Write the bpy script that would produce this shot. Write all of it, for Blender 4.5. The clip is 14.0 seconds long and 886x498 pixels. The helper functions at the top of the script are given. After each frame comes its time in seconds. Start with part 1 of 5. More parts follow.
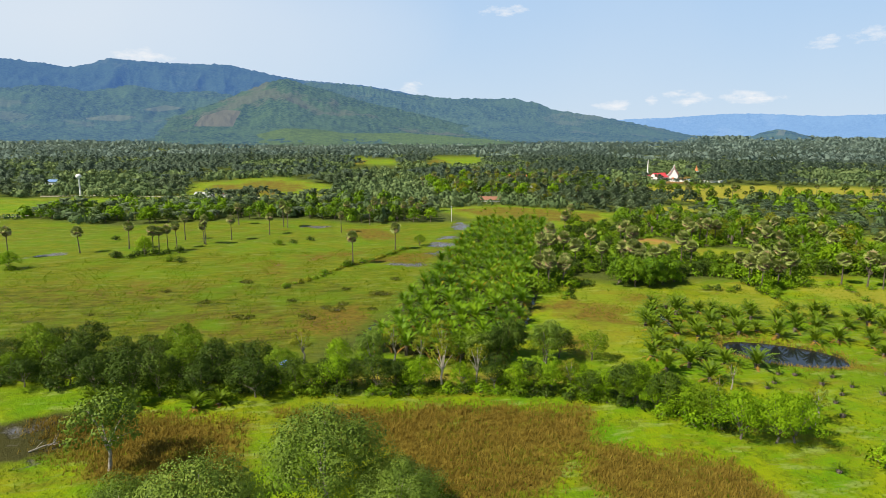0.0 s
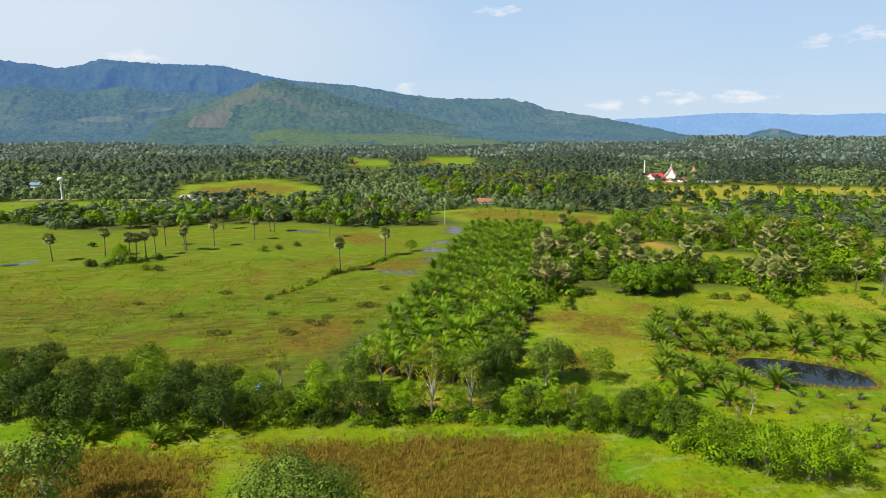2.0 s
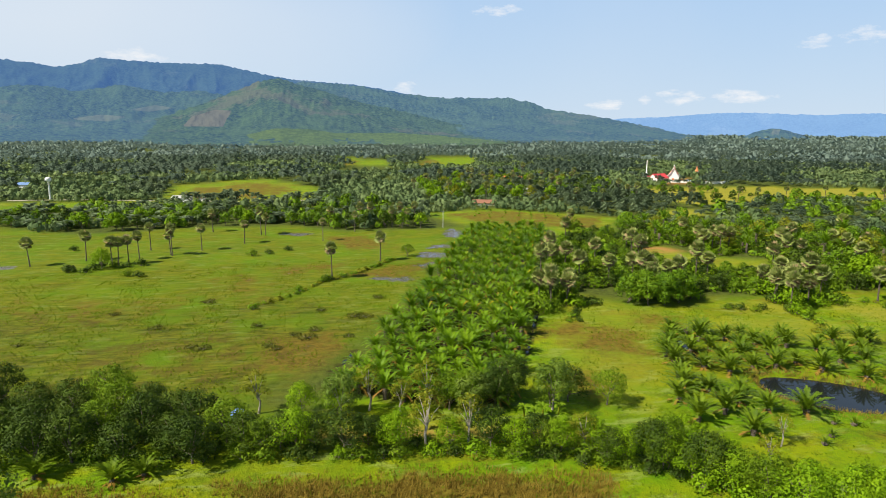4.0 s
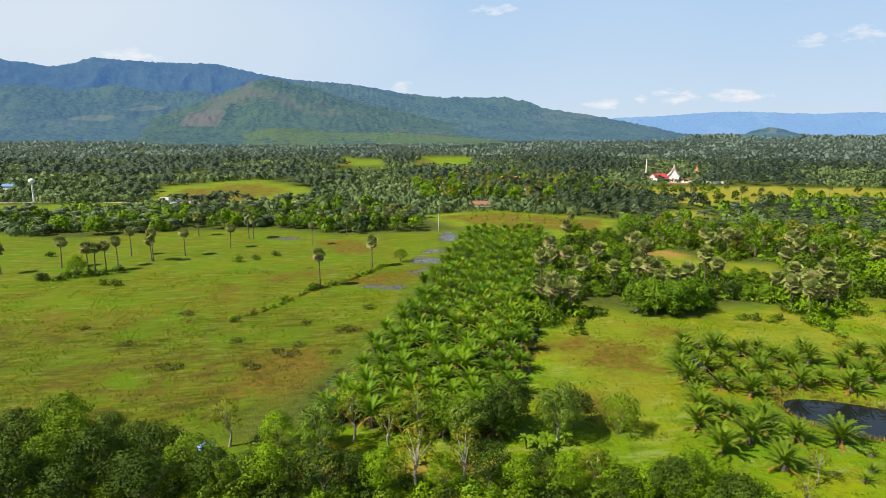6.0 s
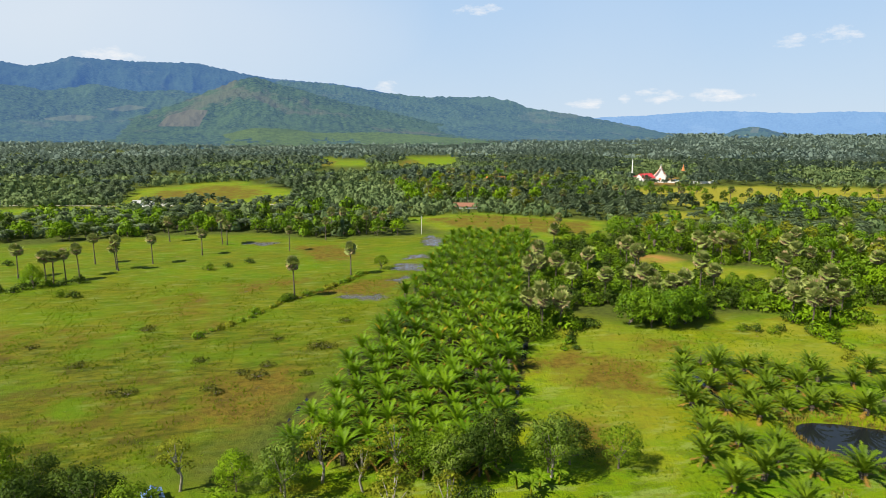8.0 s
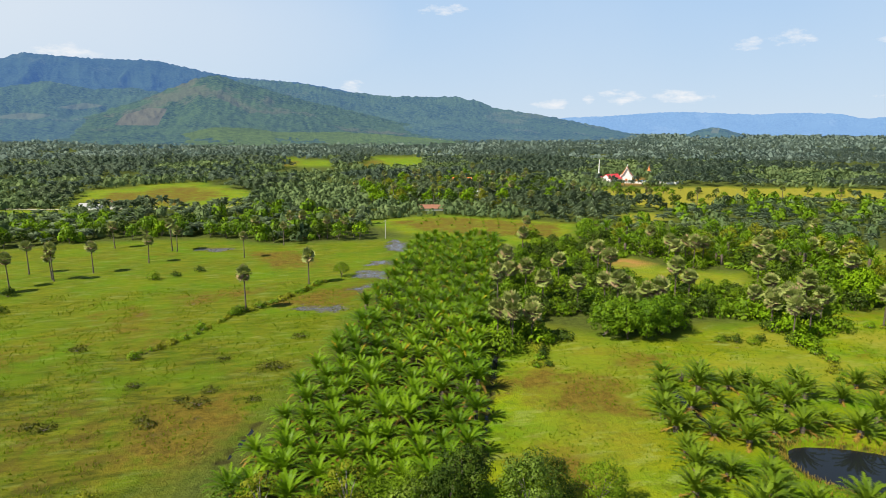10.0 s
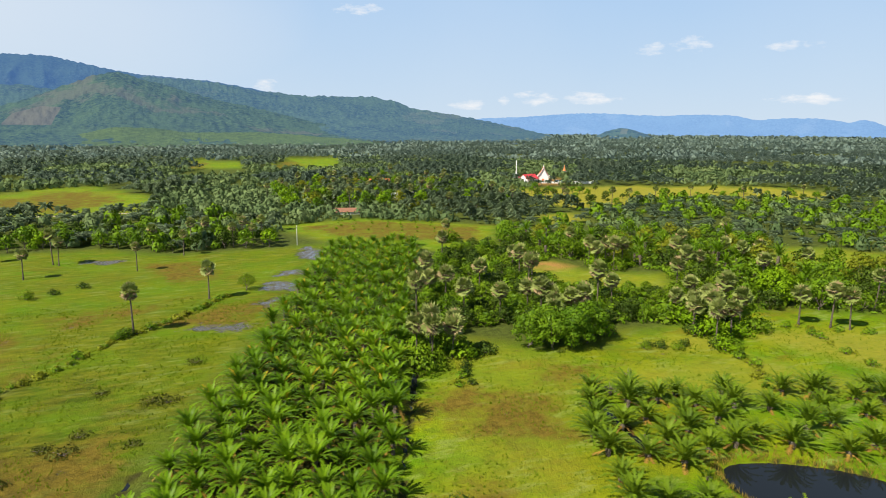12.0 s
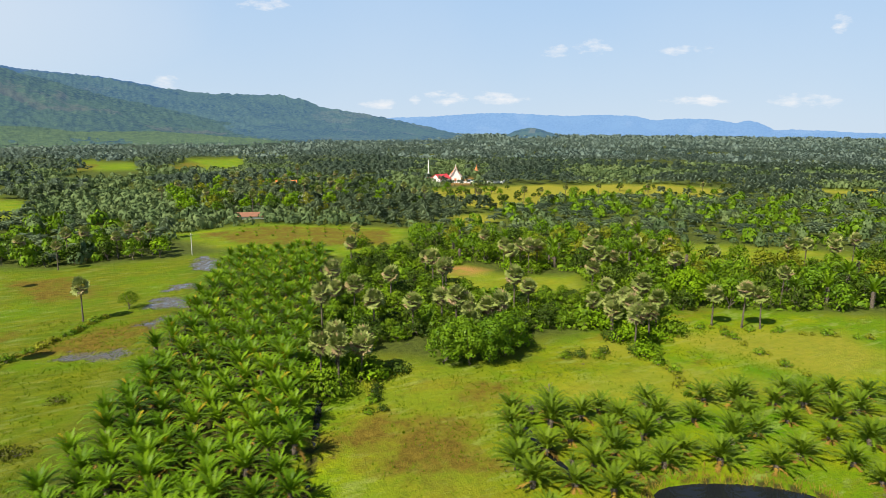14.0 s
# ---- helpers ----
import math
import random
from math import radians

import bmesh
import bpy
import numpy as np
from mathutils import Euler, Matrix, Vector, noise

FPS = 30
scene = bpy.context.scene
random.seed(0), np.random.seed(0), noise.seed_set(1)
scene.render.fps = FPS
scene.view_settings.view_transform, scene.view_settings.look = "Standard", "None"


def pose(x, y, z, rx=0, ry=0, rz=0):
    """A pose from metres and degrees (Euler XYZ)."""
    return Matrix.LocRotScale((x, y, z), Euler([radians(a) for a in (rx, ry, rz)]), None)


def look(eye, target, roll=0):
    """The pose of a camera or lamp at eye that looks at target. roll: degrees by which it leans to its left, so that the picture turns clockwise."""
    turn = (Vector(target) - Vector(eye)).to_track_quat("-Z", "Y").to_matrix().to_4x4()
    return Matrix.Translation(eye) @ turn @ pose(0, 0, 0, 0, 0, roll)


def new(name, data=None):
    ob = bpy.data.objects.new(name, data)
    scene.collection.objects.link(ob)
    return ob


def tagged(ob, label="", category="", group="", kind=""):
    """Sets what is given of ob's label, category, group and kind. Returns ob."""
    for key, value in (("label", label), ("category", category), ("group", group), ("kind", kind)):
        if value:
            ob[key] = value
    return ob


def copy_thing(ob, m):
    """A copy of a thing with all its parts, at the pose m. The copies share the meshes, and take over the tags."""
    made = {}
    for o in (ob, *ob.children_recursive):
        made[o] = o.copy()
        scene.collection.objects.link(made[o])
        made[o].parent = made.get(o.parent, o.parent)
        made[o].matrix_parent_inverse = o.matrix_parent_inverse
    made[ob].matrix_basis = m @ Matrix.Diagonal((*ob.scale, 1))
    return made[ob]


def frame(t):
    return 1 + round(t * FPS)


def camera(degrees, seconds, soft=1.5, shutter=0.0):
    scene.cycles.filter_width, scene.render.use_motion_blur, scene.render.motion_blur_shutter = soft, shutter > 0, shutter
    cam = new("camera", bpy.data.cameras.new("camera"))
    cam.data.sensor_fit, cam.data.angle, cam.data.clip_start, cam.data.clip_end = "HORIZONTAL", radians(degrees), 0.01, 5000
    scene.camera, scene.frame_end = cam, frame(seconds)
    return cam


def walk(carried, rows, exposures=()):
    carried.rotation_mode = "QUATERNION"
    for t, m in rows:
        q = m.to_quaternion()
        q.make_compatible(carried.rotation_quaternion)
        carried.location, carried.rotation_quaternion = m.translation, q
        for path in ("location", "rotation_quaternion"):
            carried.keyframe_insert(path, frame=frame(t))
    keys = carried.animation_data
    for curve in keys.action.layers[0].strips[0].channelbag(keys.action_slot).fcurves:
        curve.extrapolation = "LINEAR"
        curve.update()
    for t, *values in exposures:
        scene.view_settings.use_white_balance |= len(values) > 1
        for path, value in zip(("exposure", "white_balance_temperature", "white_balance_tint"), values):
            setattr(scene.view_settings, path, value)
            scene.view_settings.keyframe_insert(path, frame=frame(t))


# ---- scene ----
cam = camera(70.2, 14.0, soft=0.9)
PATH = [
    (0, (1.757, 3.87, 49.217), (2.102, 5.804, 48.84), 0.4),
    (0.5, (2.502, 6.724, 49.196), (2.845, 8.658, 48.819), 0.3),
    (1, (3.308, 9.67, 49.177), (3.654, 11.603, 48.8), 0.2),
    (1.5, (4.032, 12.561, 49.146), (4.386, 14.492, 48.769), 0.2),
    (2, (4.73, 15.421, 49.123), (5.091, 17.352, 48.747), 0.2),
    (2.5, (5.387, 18.142, 49.092), (5.75, 20.072, 48.714), 0.2),
    (3, (6.034, 20.949, 49.088), (6.396, 22.879, 48.711), 0.3),
    (5.5, (9.687, 35.168, 48.877), (10.054, 37.097, 48.498), 0.2),
    (6, (10.353, 37.944, 48.885), (10.725, 39.872, 48.506), 0.2),
    (6.5, (11.033, 40.642, 48.906), (11.41, 42.569, 48.527), 0.2),
    (7, (11.763, 43.398, 48.932), (12.15, 45.323, 48.552), 0.3),
    (7.5, (12.598, 46.157, 48.948), (13.001, 48.079, 48.568), 0.2),
    (10, (16.896, 59.764, 48.834), (17.414, 61.659, 48.454), 0.3),
    (10.5, (18.028, 62.48, 48.805), (18.601, 64.358, 48.426), 0.3),
    (11, (19.134, 65.118, 48.768), (19.768, 66.977, 48.39), 0.3),
    (11.5, (20.31, 67.722, 48.721), (21.005, 69.559, 48.344), 0.4),
    (12, (21.638, 70.193, 48.699), (22.393, 72.006, 48.322), 0.4),
    (12.5, (23.097, 72.667, 48.678), (23.913, 74.454, 48.302), 0.4),
    (13, (24.614, 75.135, 48.695), (25.49, 76.893, 48.319), 0.4),
    (13.5, (26.141, 77.566, 48.728), (27.078, 79.293, 48.351), 0.5),
    (14, (27.714, 79.936, 48.753), (28.71, 81.628, 48.376), 0.5),
]
walk(cam, [(t, look(eye, target, roll)) for t, eye, target, roll in PATH])

# ---- daylight ----
SUN_ELEVATION, SUN_FROM = 46.0, 252.0  # degrees; compass bearing of the sun, clockwise from +y
world = bpy.data.worlds.new("world")
scene.world = world
world.use_nodes = True
wt = world.node_tree
wt.nodes.clear()

sky = wt.nodes.new("ShaderNodeTexSky")
sky.sky_type = "NISHITA"
sky.sun_disc = False
sky.sun_elevation = radians(SUN_ELEVATION)
sky.sun_rotation = radians(SUN_FROM)
sky.altitude = 50
sky.air_density, sky.dust_density, sky.ozone_density = 1.3, 0.1, 3.0
sky_bg = wt.nodes.new("ShaderNodeBackground")
sky_bg.inputs["Strength"].default_value = 0.05
wt.links.new(sky.outputs[0], sky_bg.inputs["Color"])
# thin high haze and a row of small cumulus over the far hills
wcoord = wt.nodes.new("ShaderNodeTexCoord")


def wmath(op, a, b=None):
    n = wt.nodes.new("ShaderNodeMath")
    n.operation = op
    for slot, v in ((0, a), (1, b)):
        if v is None:
            continue
        if isinstance(v, (int, float)):
            n.inputs[slot].default_value = v
        else:
            wt.links.new(v, n.inputs[slot])
    return n.outputs[0]


wsep = wt.nodes.new("ShaderNodeSeparateXYZ")
wt.links.new(wcoord.outputs["Generated"], wsep.inputs[0])
wx, wy, wz = wsep.outputs
az = wmath("ARCTAN2", wx, wy)
el = wmath("ARCSINE", wz)
wflat = wt.nodes.new("ShaderNodeCombineXYZ")
wt.links.new(wmath("MULTIPLY", az, 30.0), wflat.inputs[0])
wt.links.new(wmath("MULTIPLY", el, 75.0), wflat.inputs[1])
puff = wt.nodes.new("ShaderNodeTexNoise")
puff.inputs["Scale"].default_value = 1.1
puff.inputs["Detail"].default_value = 7
puff.inputs["Roughness"].default_value = 0.62
wt.links.new(wflat.outputs[0], puff.inputs["Vector"])
# (bearing, height, half width, half height) of each cloud, in degrees
CLOUDS = [(7.3, 3.35, 1.1, 0.5), (-14.5, 5.5, 2.6, 0.5), (30.6, 2.6, 2.2, 0.5), (35.5, 2.55, 2.7, 0.5), (28.0, 2.4, 0.6, 0.4), (24.8, 2.05, 2.0, 0.4),
          (39.9, 6.55, 1.6, 0.4), (43.0, 6.85, 1.8, 0.55), (50.5, 6.45, 2.2, 0.35), (51.9, 2.4, 2.8, 0.4), (59.4, 2.3, 2.6, 0.5), (61.4, 7.85, 0.8, 0.6), (15.1, 9.9, 2.4, 0.4)]
cover = None
for ca, ce, cw, ch in CLOUDS:
    da = wmath("DIVIDE", wmath("SUBTRACT", az, radians(ca)), radians(cw))
    de = wmath("DIVIDE", wmath("SUBTRACT", el, radians(ce)), radians(ch * 1.3))
    d = wmath("SUBTRACT", 1.0, wmath("ADD", wmath("MULTIPLY", da, da), wmath("MULTIPLY", de, de)))
    cover = d if cover is None else wmath("MAXIMUM", cover, d)
cover = wmath("MAXIMUM", cover, -1.5)
cloud = wmath("ADD", wmath("MULTIPLY", cover, 0.85), wmath("MULTIPLY", wmath("SUBTRACT", puff.outputs["Fac"], 0.56), 4.0))
cloud_ramp = wt.nodes.new("ShaderNodeMapRange")
cloud_ramp.inputs["From Min"].default_value, cloud_ramp.inputs["From Max"].default_value = 0.0, 1.1
cloud_ramp.inputs["To Max"].default_value = 0.72
wt.links.new(cloud, cloud_ramp.inputs["Value"])
veil = wt.nodes.new("ShaderNodeTexNoise")
veil.inputs["Scale"].default_value, veil.inputs["Detail"].default_value = 1.3, 5
wt.links.new(wcoord.outputs["Generated"], veil.inputs["Vector"])
veil_w = wt.nodes.new("ShaderNodeMapRange")
veil_w.inputs["From Min"].default_value, veil_w.inputs["From Max"].default_value = 0.42, 0.75
veil_w.inputs["To Min"].default_value, veil_w.inputs["To Max"].default_value = 0.0, 0.3
wt.links.new(veil.outputs["Fac"], veil_w.inputs["Value"])
climb = wt.nodes.new("ShaderNodeMapRange")
climb.inputs["From Max"].default_value = 0.26
wt.links.new(el, climb.inputs["Value"])
thin = wt.nodes.new("ShaderNodeMapRange")
for k, v in (("From Min", 0.24), ("From Max", 0.6), ("To Min", 0.93), ("To Max", 0.0)):
    thin.inputs[k].default_value = v
wt.links.new(el, thin.inputs["Value"])
cover_all = thin.outputs[0]
air_col = wt.nodes.new("ShaderNodeMix")
air_col.data_type = "RGBA"
air_col.inputs[6].default_value = (0.49, 0.61, 0.74, 1)
air_col.inputs[7].default_value = (0.30, 0.485, 0.74, 1)
wt.links.new(climb.outputs[0], air_col.inputs[0])
# a broad thin sheet of cirrus over the mountains
va = wmath("DIVIDE", wmath("SUBTRACT", az, radians(-22.0)), radians(34.0))
ve = wmath("DIVIDE", wmath("SUBTRACT", el, radians(9.0)), radians(9.0))
sheet_fall = wmath("MAXIMUM", wmath("SUBTRACT", 1.0, wmath("ADD", wmath("MULTIPLY", va, va), wmath("MULTIPLY", ve, ve))), 0.0)
cirrus = wmath("MINIMUM", wmath("ADD", wmath("MULTIPLY", sheet_fall, 0.75), wmath("MULTIPLY", veil_w.outputs[0], 0.8)), 0.85)
veiled = wt.nodes.new("ShaderNodeMix")
veiled.data_type = "RGBA"
veiled.inputs[7].default_value = (0.62, 0.68, 0.75, 1)
wt.links.new(cirrus, veiled.inputs[0])
wt.links.new(air_col.outputs[2], veiled.inputs[6])
white_bg = wt.nodes.new("ShaderNodeBackground")
wt.links.new(veiled.outputs[2], white_bg.inputs["Color"])
white_bg.inputs["Strength"].default_value = 0.855
wmix = wt.nodes.new("ShaderNodeMixShader")
wt.links.new(cover_all, wmix.inputs[0])
wt.links.new(sky_bg.outputs[0], wmix.inputs[1])
wt.links.new(white_bg.outputs[0], wmix.inputs[2])
puff_bg = wt.nodes.new("ShaderNodeBackground")
puff_bg.inputs["Color"].default_value = (1.0, 0.98, 0.97, 1)
puff_bg.inputs["Strength"].default_value = 0.69
wmix_b = wt.nodes.new("ShaderNodeMixShader")
wt.links.new(cloud_ramp.outputs[0], wmix_b.inputs[0])
wt.links.new(wmix.outputs[0], wmix_b.inputs[1])
wt.links.new(puff_bg.outputs[0], wmix_b.inputs[2])
wout = wt.nodes.new("ShaderNodeOutputWorld")
wt.links.new(wmix_b.outputs[0], wout.inputs[0])

sun_data = bpy.data.lights.new("sun", "SUN")
sun_data.energy, sun_data.angle, sun_data.color = 5.0, radians(0.55), (1.0, 0.93, 0.78)
sun = new("sun", sun_data)
sun_way = Vector((math.sin(radians(SUN_FROM)) * math.cos(radians(SUN_ELEVATION)), math.cos(radians(SUN_FROM)) * math.cos(radians(SUN_ELEVATION)), math.sin(radians(SUN_ELEVATION))))
sun.matrix_world = look(sun_way * 100, (0, 0, 0))
scene.view_settings.exposure = 0.52


# ---- materials ----
def material(name):
    m = bpy.data.materials.new(name)
    m.use_nodes = True
    nt = m.node_tree
    return m, nt, nt.nodes["Principled BSDF"], nt.nodes["Material Output"]


def noise_node(nt, scale, detail=4, rough=0.55, vector=None):
    n = nt.nodes.new("ShaderNodeTexNoise")
    n.inputs["Scale"].default_value, n.inputs["Detail"].default_value, n.inputs["Roughness"].default_value = scale, detail, rough
    if vector is not None:
        nt.links.new(vector, n.inputs["Vector"])
    return n.outputs["Fac"]


def remap(nt, value, a, b, c=0.0, d=1.0):
    n = nt.nodes.new("ShaderNodeMapRange")
    for k, v in zip(("From Min", "From Max", "To Min", "To Max"), (a, b, c, d)):
        n.inputs[k].default_value = v
    nt.links.new(value, n.inputs["Value"])
    return n.outputs[0]


def calc(nt, op, a, b):
    n = nt.nodes.new("ShaderNodeMath")
    n.operation = op
    for i, v in enumerate((a, b)):
        if isinstance(v, (int, float)):
            n.inputs[i].default_value = v
        else:
            nt.links.new(v, n.inputs[i])
    return n.outputs[0]


def blend(nt, fac, a, b):
    n = nt.nodes.new("ShaderNodeMix")
    n.data_type = "RGBA"
    for slot, v in ((0, fac), (6, a), (7, b)):
        if isinstance(v, (int, float)):
            n.inputs[slot].default_value = v
        elif isinstance(v, tuple):
            n.inputs[slot].default_value = (*v, 1)
        else:
            nt.links.new(v, n.inputs[slot])
    return n.outputs[2]


def bump(nt, bsdf, height, strength=0.4, distance=0.1):
    n = nt.nodes.new("ShaderNodeBump")
    n.inputs["Strength"].default_value, n.inputs["Distance"].default_value = strength, distance
    nt.links.new(height, n.inputs["Height"])
    nt.links.new(n.outputs[0], bsdf.inputs["Normal"])


def object_vector(nt):
    return nt.nodes.new("ShaderNodeTexCoord").outputs["Object"]


def world_vector(nt):
    return nt.nodes.new("ShaderNodeNewGeometry").outputs["Position"]


def leaf_material(name, deep, mid, light, glow=0.3, rough=0.55, dry=None, dry_share=0.03, patch_size=0.5, sparkle=0.22):
    """Leaves: three greens shuffled by leaf and by plant, with light coming through."""
    m, nt, bsdf, out = material(name)
    geo = nt.nodes.new("ShaderNodeNewGeometry")
    info = nt.nodes.new("ShaderNodeObjectInfo")
    leaf = geo.outputs["Random Per Island"]
    col = blend(nt, remap(nt, leaf, 0.0, 0.7, 0.55, 1.0), deep, mid)
    col = blend(nt, remap(nt, leaf, 0.6, 1.0, 0.0, sparkle), col, light)
    col = blend(nt, remap(nt, info.outputs["Random"], 0.0, 1.0, 0.0, 0.45), col, light)
    patch = noise_node(nt, patch_size, 4, vector=geo.outputs["Position"])
    col = blend(nt, remap(nt, patch, 0.45, 0.65, 0.0, 0.65), col, deep)
    col = blend(nt, remap(nt, patch, 0.45, 0.3, 0.0, 0.45), col, light)
    if dry:
        col = blend(nt, calc(nt, "GREATER_THAN", calc(nt, "FRACT", calc(nt, "MULTIPLY", leaf, 37.7), 0), 1 - dry_share), col, dry)
    nt.links.new(col, bsdf.inputs["Base Color"])
    bsdf.inputs["Roughness"].default_value = rough
    bsdf.inputs["Specular IOR Level"].default_value = 0.12
    back = nt.nodes.new("ShaderNodeBsdfTranslucent")
    nt.links.new(col, back.inputs["Color"])
    mix = nt.nodes.new("ShaderNodeMixShader")
    mix.inputs[0].default_value = glow
    nt.links.new(bsdf.outputs[0], mix.inputs[1])
    nt.links.new(back.outputs[0], mix.inputs[2])
    nt.links.new(mix.outputs[0], out.inputs["Surface"])
    return m


def bark_material(name, dark, light, scale=3.0, rings=0.0):
    m, nt, bsdf, out = material(name)
    v = object_vector(nt)
    n = noise_node(nt, scale, 6, 0.65, v)
    col = blend(nt, remap(nt, n, 0.35, 0.65), dark, light)
    nt.links.new(col, bsdf.inputs["Base Color"])
    bsdf.inputs["Roughness"].default_value = 0.9
    h = n
    if rings:
        w = nt.nodes.new("ShaderNodeTexWave")
        w.bands_direction = "Z"
        w.inputs["Scale"].default_value, w.inputs["Distortion"].default_value = rings, 1.5
        nt.links.new(v, w.inputs["Vector"])
        h = w.outputs["Fac"]
    bump(nt, bsdf, h, 0.7, 0.06)
    return m


def plain_material(name, colour, other, rough=0.7, scale=2.0, metal=0.0, relief=0.0):
    m, nt, bsdf, out = material(name)
    v = object_vector(nt)
    n = calc(nt, "ADD", calc(nt, "MULTIPLY", noise_node(nt, scale, 5, 0.6, v), 0.6), calc(nt, "MULTIPLY", noise_node(nt, scale * 9, 3, 0.6, v), 0.4))
    nt.links.new(blend(nt, remap(nt, n, 0.35, 0.65), colour, other), bsdf.inputs["Base Color"])
    bsdf.inputs["Roughness"].default_value, bsdf.inputs["Metallic"].default_value = rough, metal
    if relief:
        bump(nt, bsdf, n, 0.5, relief)
    return m


LEAF_OIL = leaf_material("oil_palm_leaf", (0.045, 0.105, 0.004), (0.125, 0.245, 0.006), (0.27, 0.4, 0.012), 0.32, 0.42, (0.4, 0.3, 0.02), 0.005, 0.12)
LEAF_YOUNG = leaf_material("young_palm_leaf", (0.06, 0.11, 0.006), (0.125, 0.205, 0.01), (0.23, 0.31, 0.014), 0.28, 0.5, (0.45, 0.32, 0.04), 0.04)
LEAF_DRY = leaf_material("withered_frond", (0.17, 0.09, 0.025), (0.29, 0.17, 0.035), (0.45, 0.3, 0.04), 0.2, 0.7)
LEAF_SUGAR = leaf_material("fan_palm_leaf", (0.085, 0.12, 0.02), (0.23, 0.285, 0.065), (0.45, 0.47, 0.16), 0.2, 0.55, (0.42, 0.3, 0.16), 0.1, sparkle=0.8)
LEAF_TAN = leaf_material("dead_fan", (0.16, 0.1, 0.06), (0.3, 0.2, 0.13), (0.42, 0.32, 0.22), 0.15, 0.8)
LEAF_DARK = leaf_material("dark_tree_leaf", (0.016, 0.034, 0.004), (0.045, 0.084, 0.007), (0.11, 0.165, 0.012), 0.06, 0.6)
LEAF_MID = leaf_material("mid_tree_leaf", (0.055, 0.11, 0.004), (0.13, 0.22, 0.006), (0.22, 0.32, 0.012), 0.18, 0.65)
LEAF_MANGO = leaf_material("mango_leaf", (0.052, 0.12, 0.005), (0.13, 0.245, 0.008), (0.23, 0.345, 0.014), 0.2, 0.45)
LEAF_BRIGHT = leaf_material("bright_tree_leaf", (0.085, 0.175, 0.003), (0.175, 0.31, 0.004), (0.27, 0.41, 0.007), 0.18, 0.65)
LEAF_GREY = leaf_material("grey_green_leaf", (0.055, 0.1, 0.01), (0.135, 0.21, 0.022), (0.25, 0.325, 0.05), 0.14, 0.55)
LEAF_OLIVE = leaf_material("olive_tree_leaf", (0.11, 0.13, 0.007), (0.215, 0.24, 0.012), (0.33, 0.34, 0.024), 0.22, 0.65)
LEAF_SEDGE = leaf_material("sedge_leaf", (0.045, 0.06, 0.008), (0.1, 0.115, 0.014), (0.17, 0.17, 0.03), 0.15, 0.8)
# far leaves: distance haze is mixed into these paler, bluer greens
LEAF_FAR_HAZED = leaf_material("hazed_far_palm_leaf", (0.06, 0.1, 0.055), (0.135, 0.19, 0.1), (0.225, 0.285, 0.15), 0.25, 0.7, patch_size=0.012)
LEAF_HAZE = leaf_material("hazed_distant_palm_leaf", (0.11, 0.165, 0.14), (0.18, 0.24, 0.195), (0.225, 0.285, 0.225), 0.3, 0.8, patch_size=0.006, sparkle=0.08)
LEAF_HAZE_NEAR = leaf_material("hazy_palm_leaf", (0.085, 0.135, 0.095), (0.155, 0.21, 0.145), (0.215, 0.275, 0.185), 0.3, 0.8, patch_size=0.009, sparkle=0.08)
LEAF_FAR_WOOD_HAZED = leaf_material("hazed_far_wood_leaf", (0.065, 0.115, 0.045), (0.15, 0.215, 0.08), (0.25, 0.305, 0.11), 0.25, 0.7, patch_size=0.02)
BARK = bark_material("tree_bark", (0.09, 0.065, 0.045), (0.24, 0.2, 0.16))
BARK_PALM = bark_material("palm_bark", (0.06, 0.045, 0.03), (0.2, 0.16, 0.12), 5, 3.0)
BARK_PALE = bark_material("pale_bark", (0.2, 0.17, 0.13), (0.4, 0.36, 0.3))
REED = leaf_material("reed_blade", (0.15, 0.1, 0.014), (0.25, 0.175, 0.026), (0.36, 0.27, 0.045), 0.25, 0.8)
GRASS = leaf_material("grass_blade", (0.085, 0.165, 0.003), (0.15, 0.23, 0.004), (0.23, 0.265, 0.01), 0.4, 0.7)


# ---- mesh helpers ----
def part(name, data, mat, parent, label=""):
    """One mesh object under a thing or a part; data is a bmesh or a finished mesh."""
    if isinstance(data, bmesh.types.BMesh):
        me = bpy.data.meshes.new(name)
        data.to_mesh(me)
        data.free()
        data = me
    if mat is not None and not data.materials:
        data.materials.append(mat)
    ob = new(name, data)
    ob.parent = parent
    return tagged(ob, label)


def sheet(name, verts, faces, mat, smooth=False, normals=None):
    """A mesh from arrays; all faces have the same number of corners."""
    verts, faces = np.asarray(verts, dtype=np.float32), np.asarray(faces, dtype=np.int32)
    me = bpy.data.meshes.new(name)
    n, k = faces.shape
    me.vertices.add(len(verts))
    me.vertices.foreach_set("co", verts.ravel())
    me.loops.add(n * k)
    me.loops.foreach_set("vertex_index", faces.ravel())
    me.polygons.add(n)
    me.polygons.foreach_set("loop_start", np.arange(n, dtype=np.int32) * k)
    me.polygons.foreach_set("loop_total", np.full(n, k, dtype=np.int32))
    if smooth or normals is not None:
        me.polygons.foreach_set("use_smooth", np.ones(n, dtype=bool))
    me.update(calc_edges=True)
    me.validate()
    if normals is not None:
        bent = me.attributes.new("custom_normal", "FLOAT_VECTOR", "POINT")
        bent.data.foreach_set("vector", np.asarray(normals, dtype=np.float32).ravel())
    if mat is not None:
        me.materials.append(mat)
    return me


def place(x, y, turn=0.0, size=1.0, z=0.0, lean=0.0, high=1.0):
    return Matrix.Translation((x, y, z)) @ Euler((radians(lean), 0, radians(turn))).to_matrix().to_4x4() @ Matrix.Diagonal((size, size, size * high, 1))


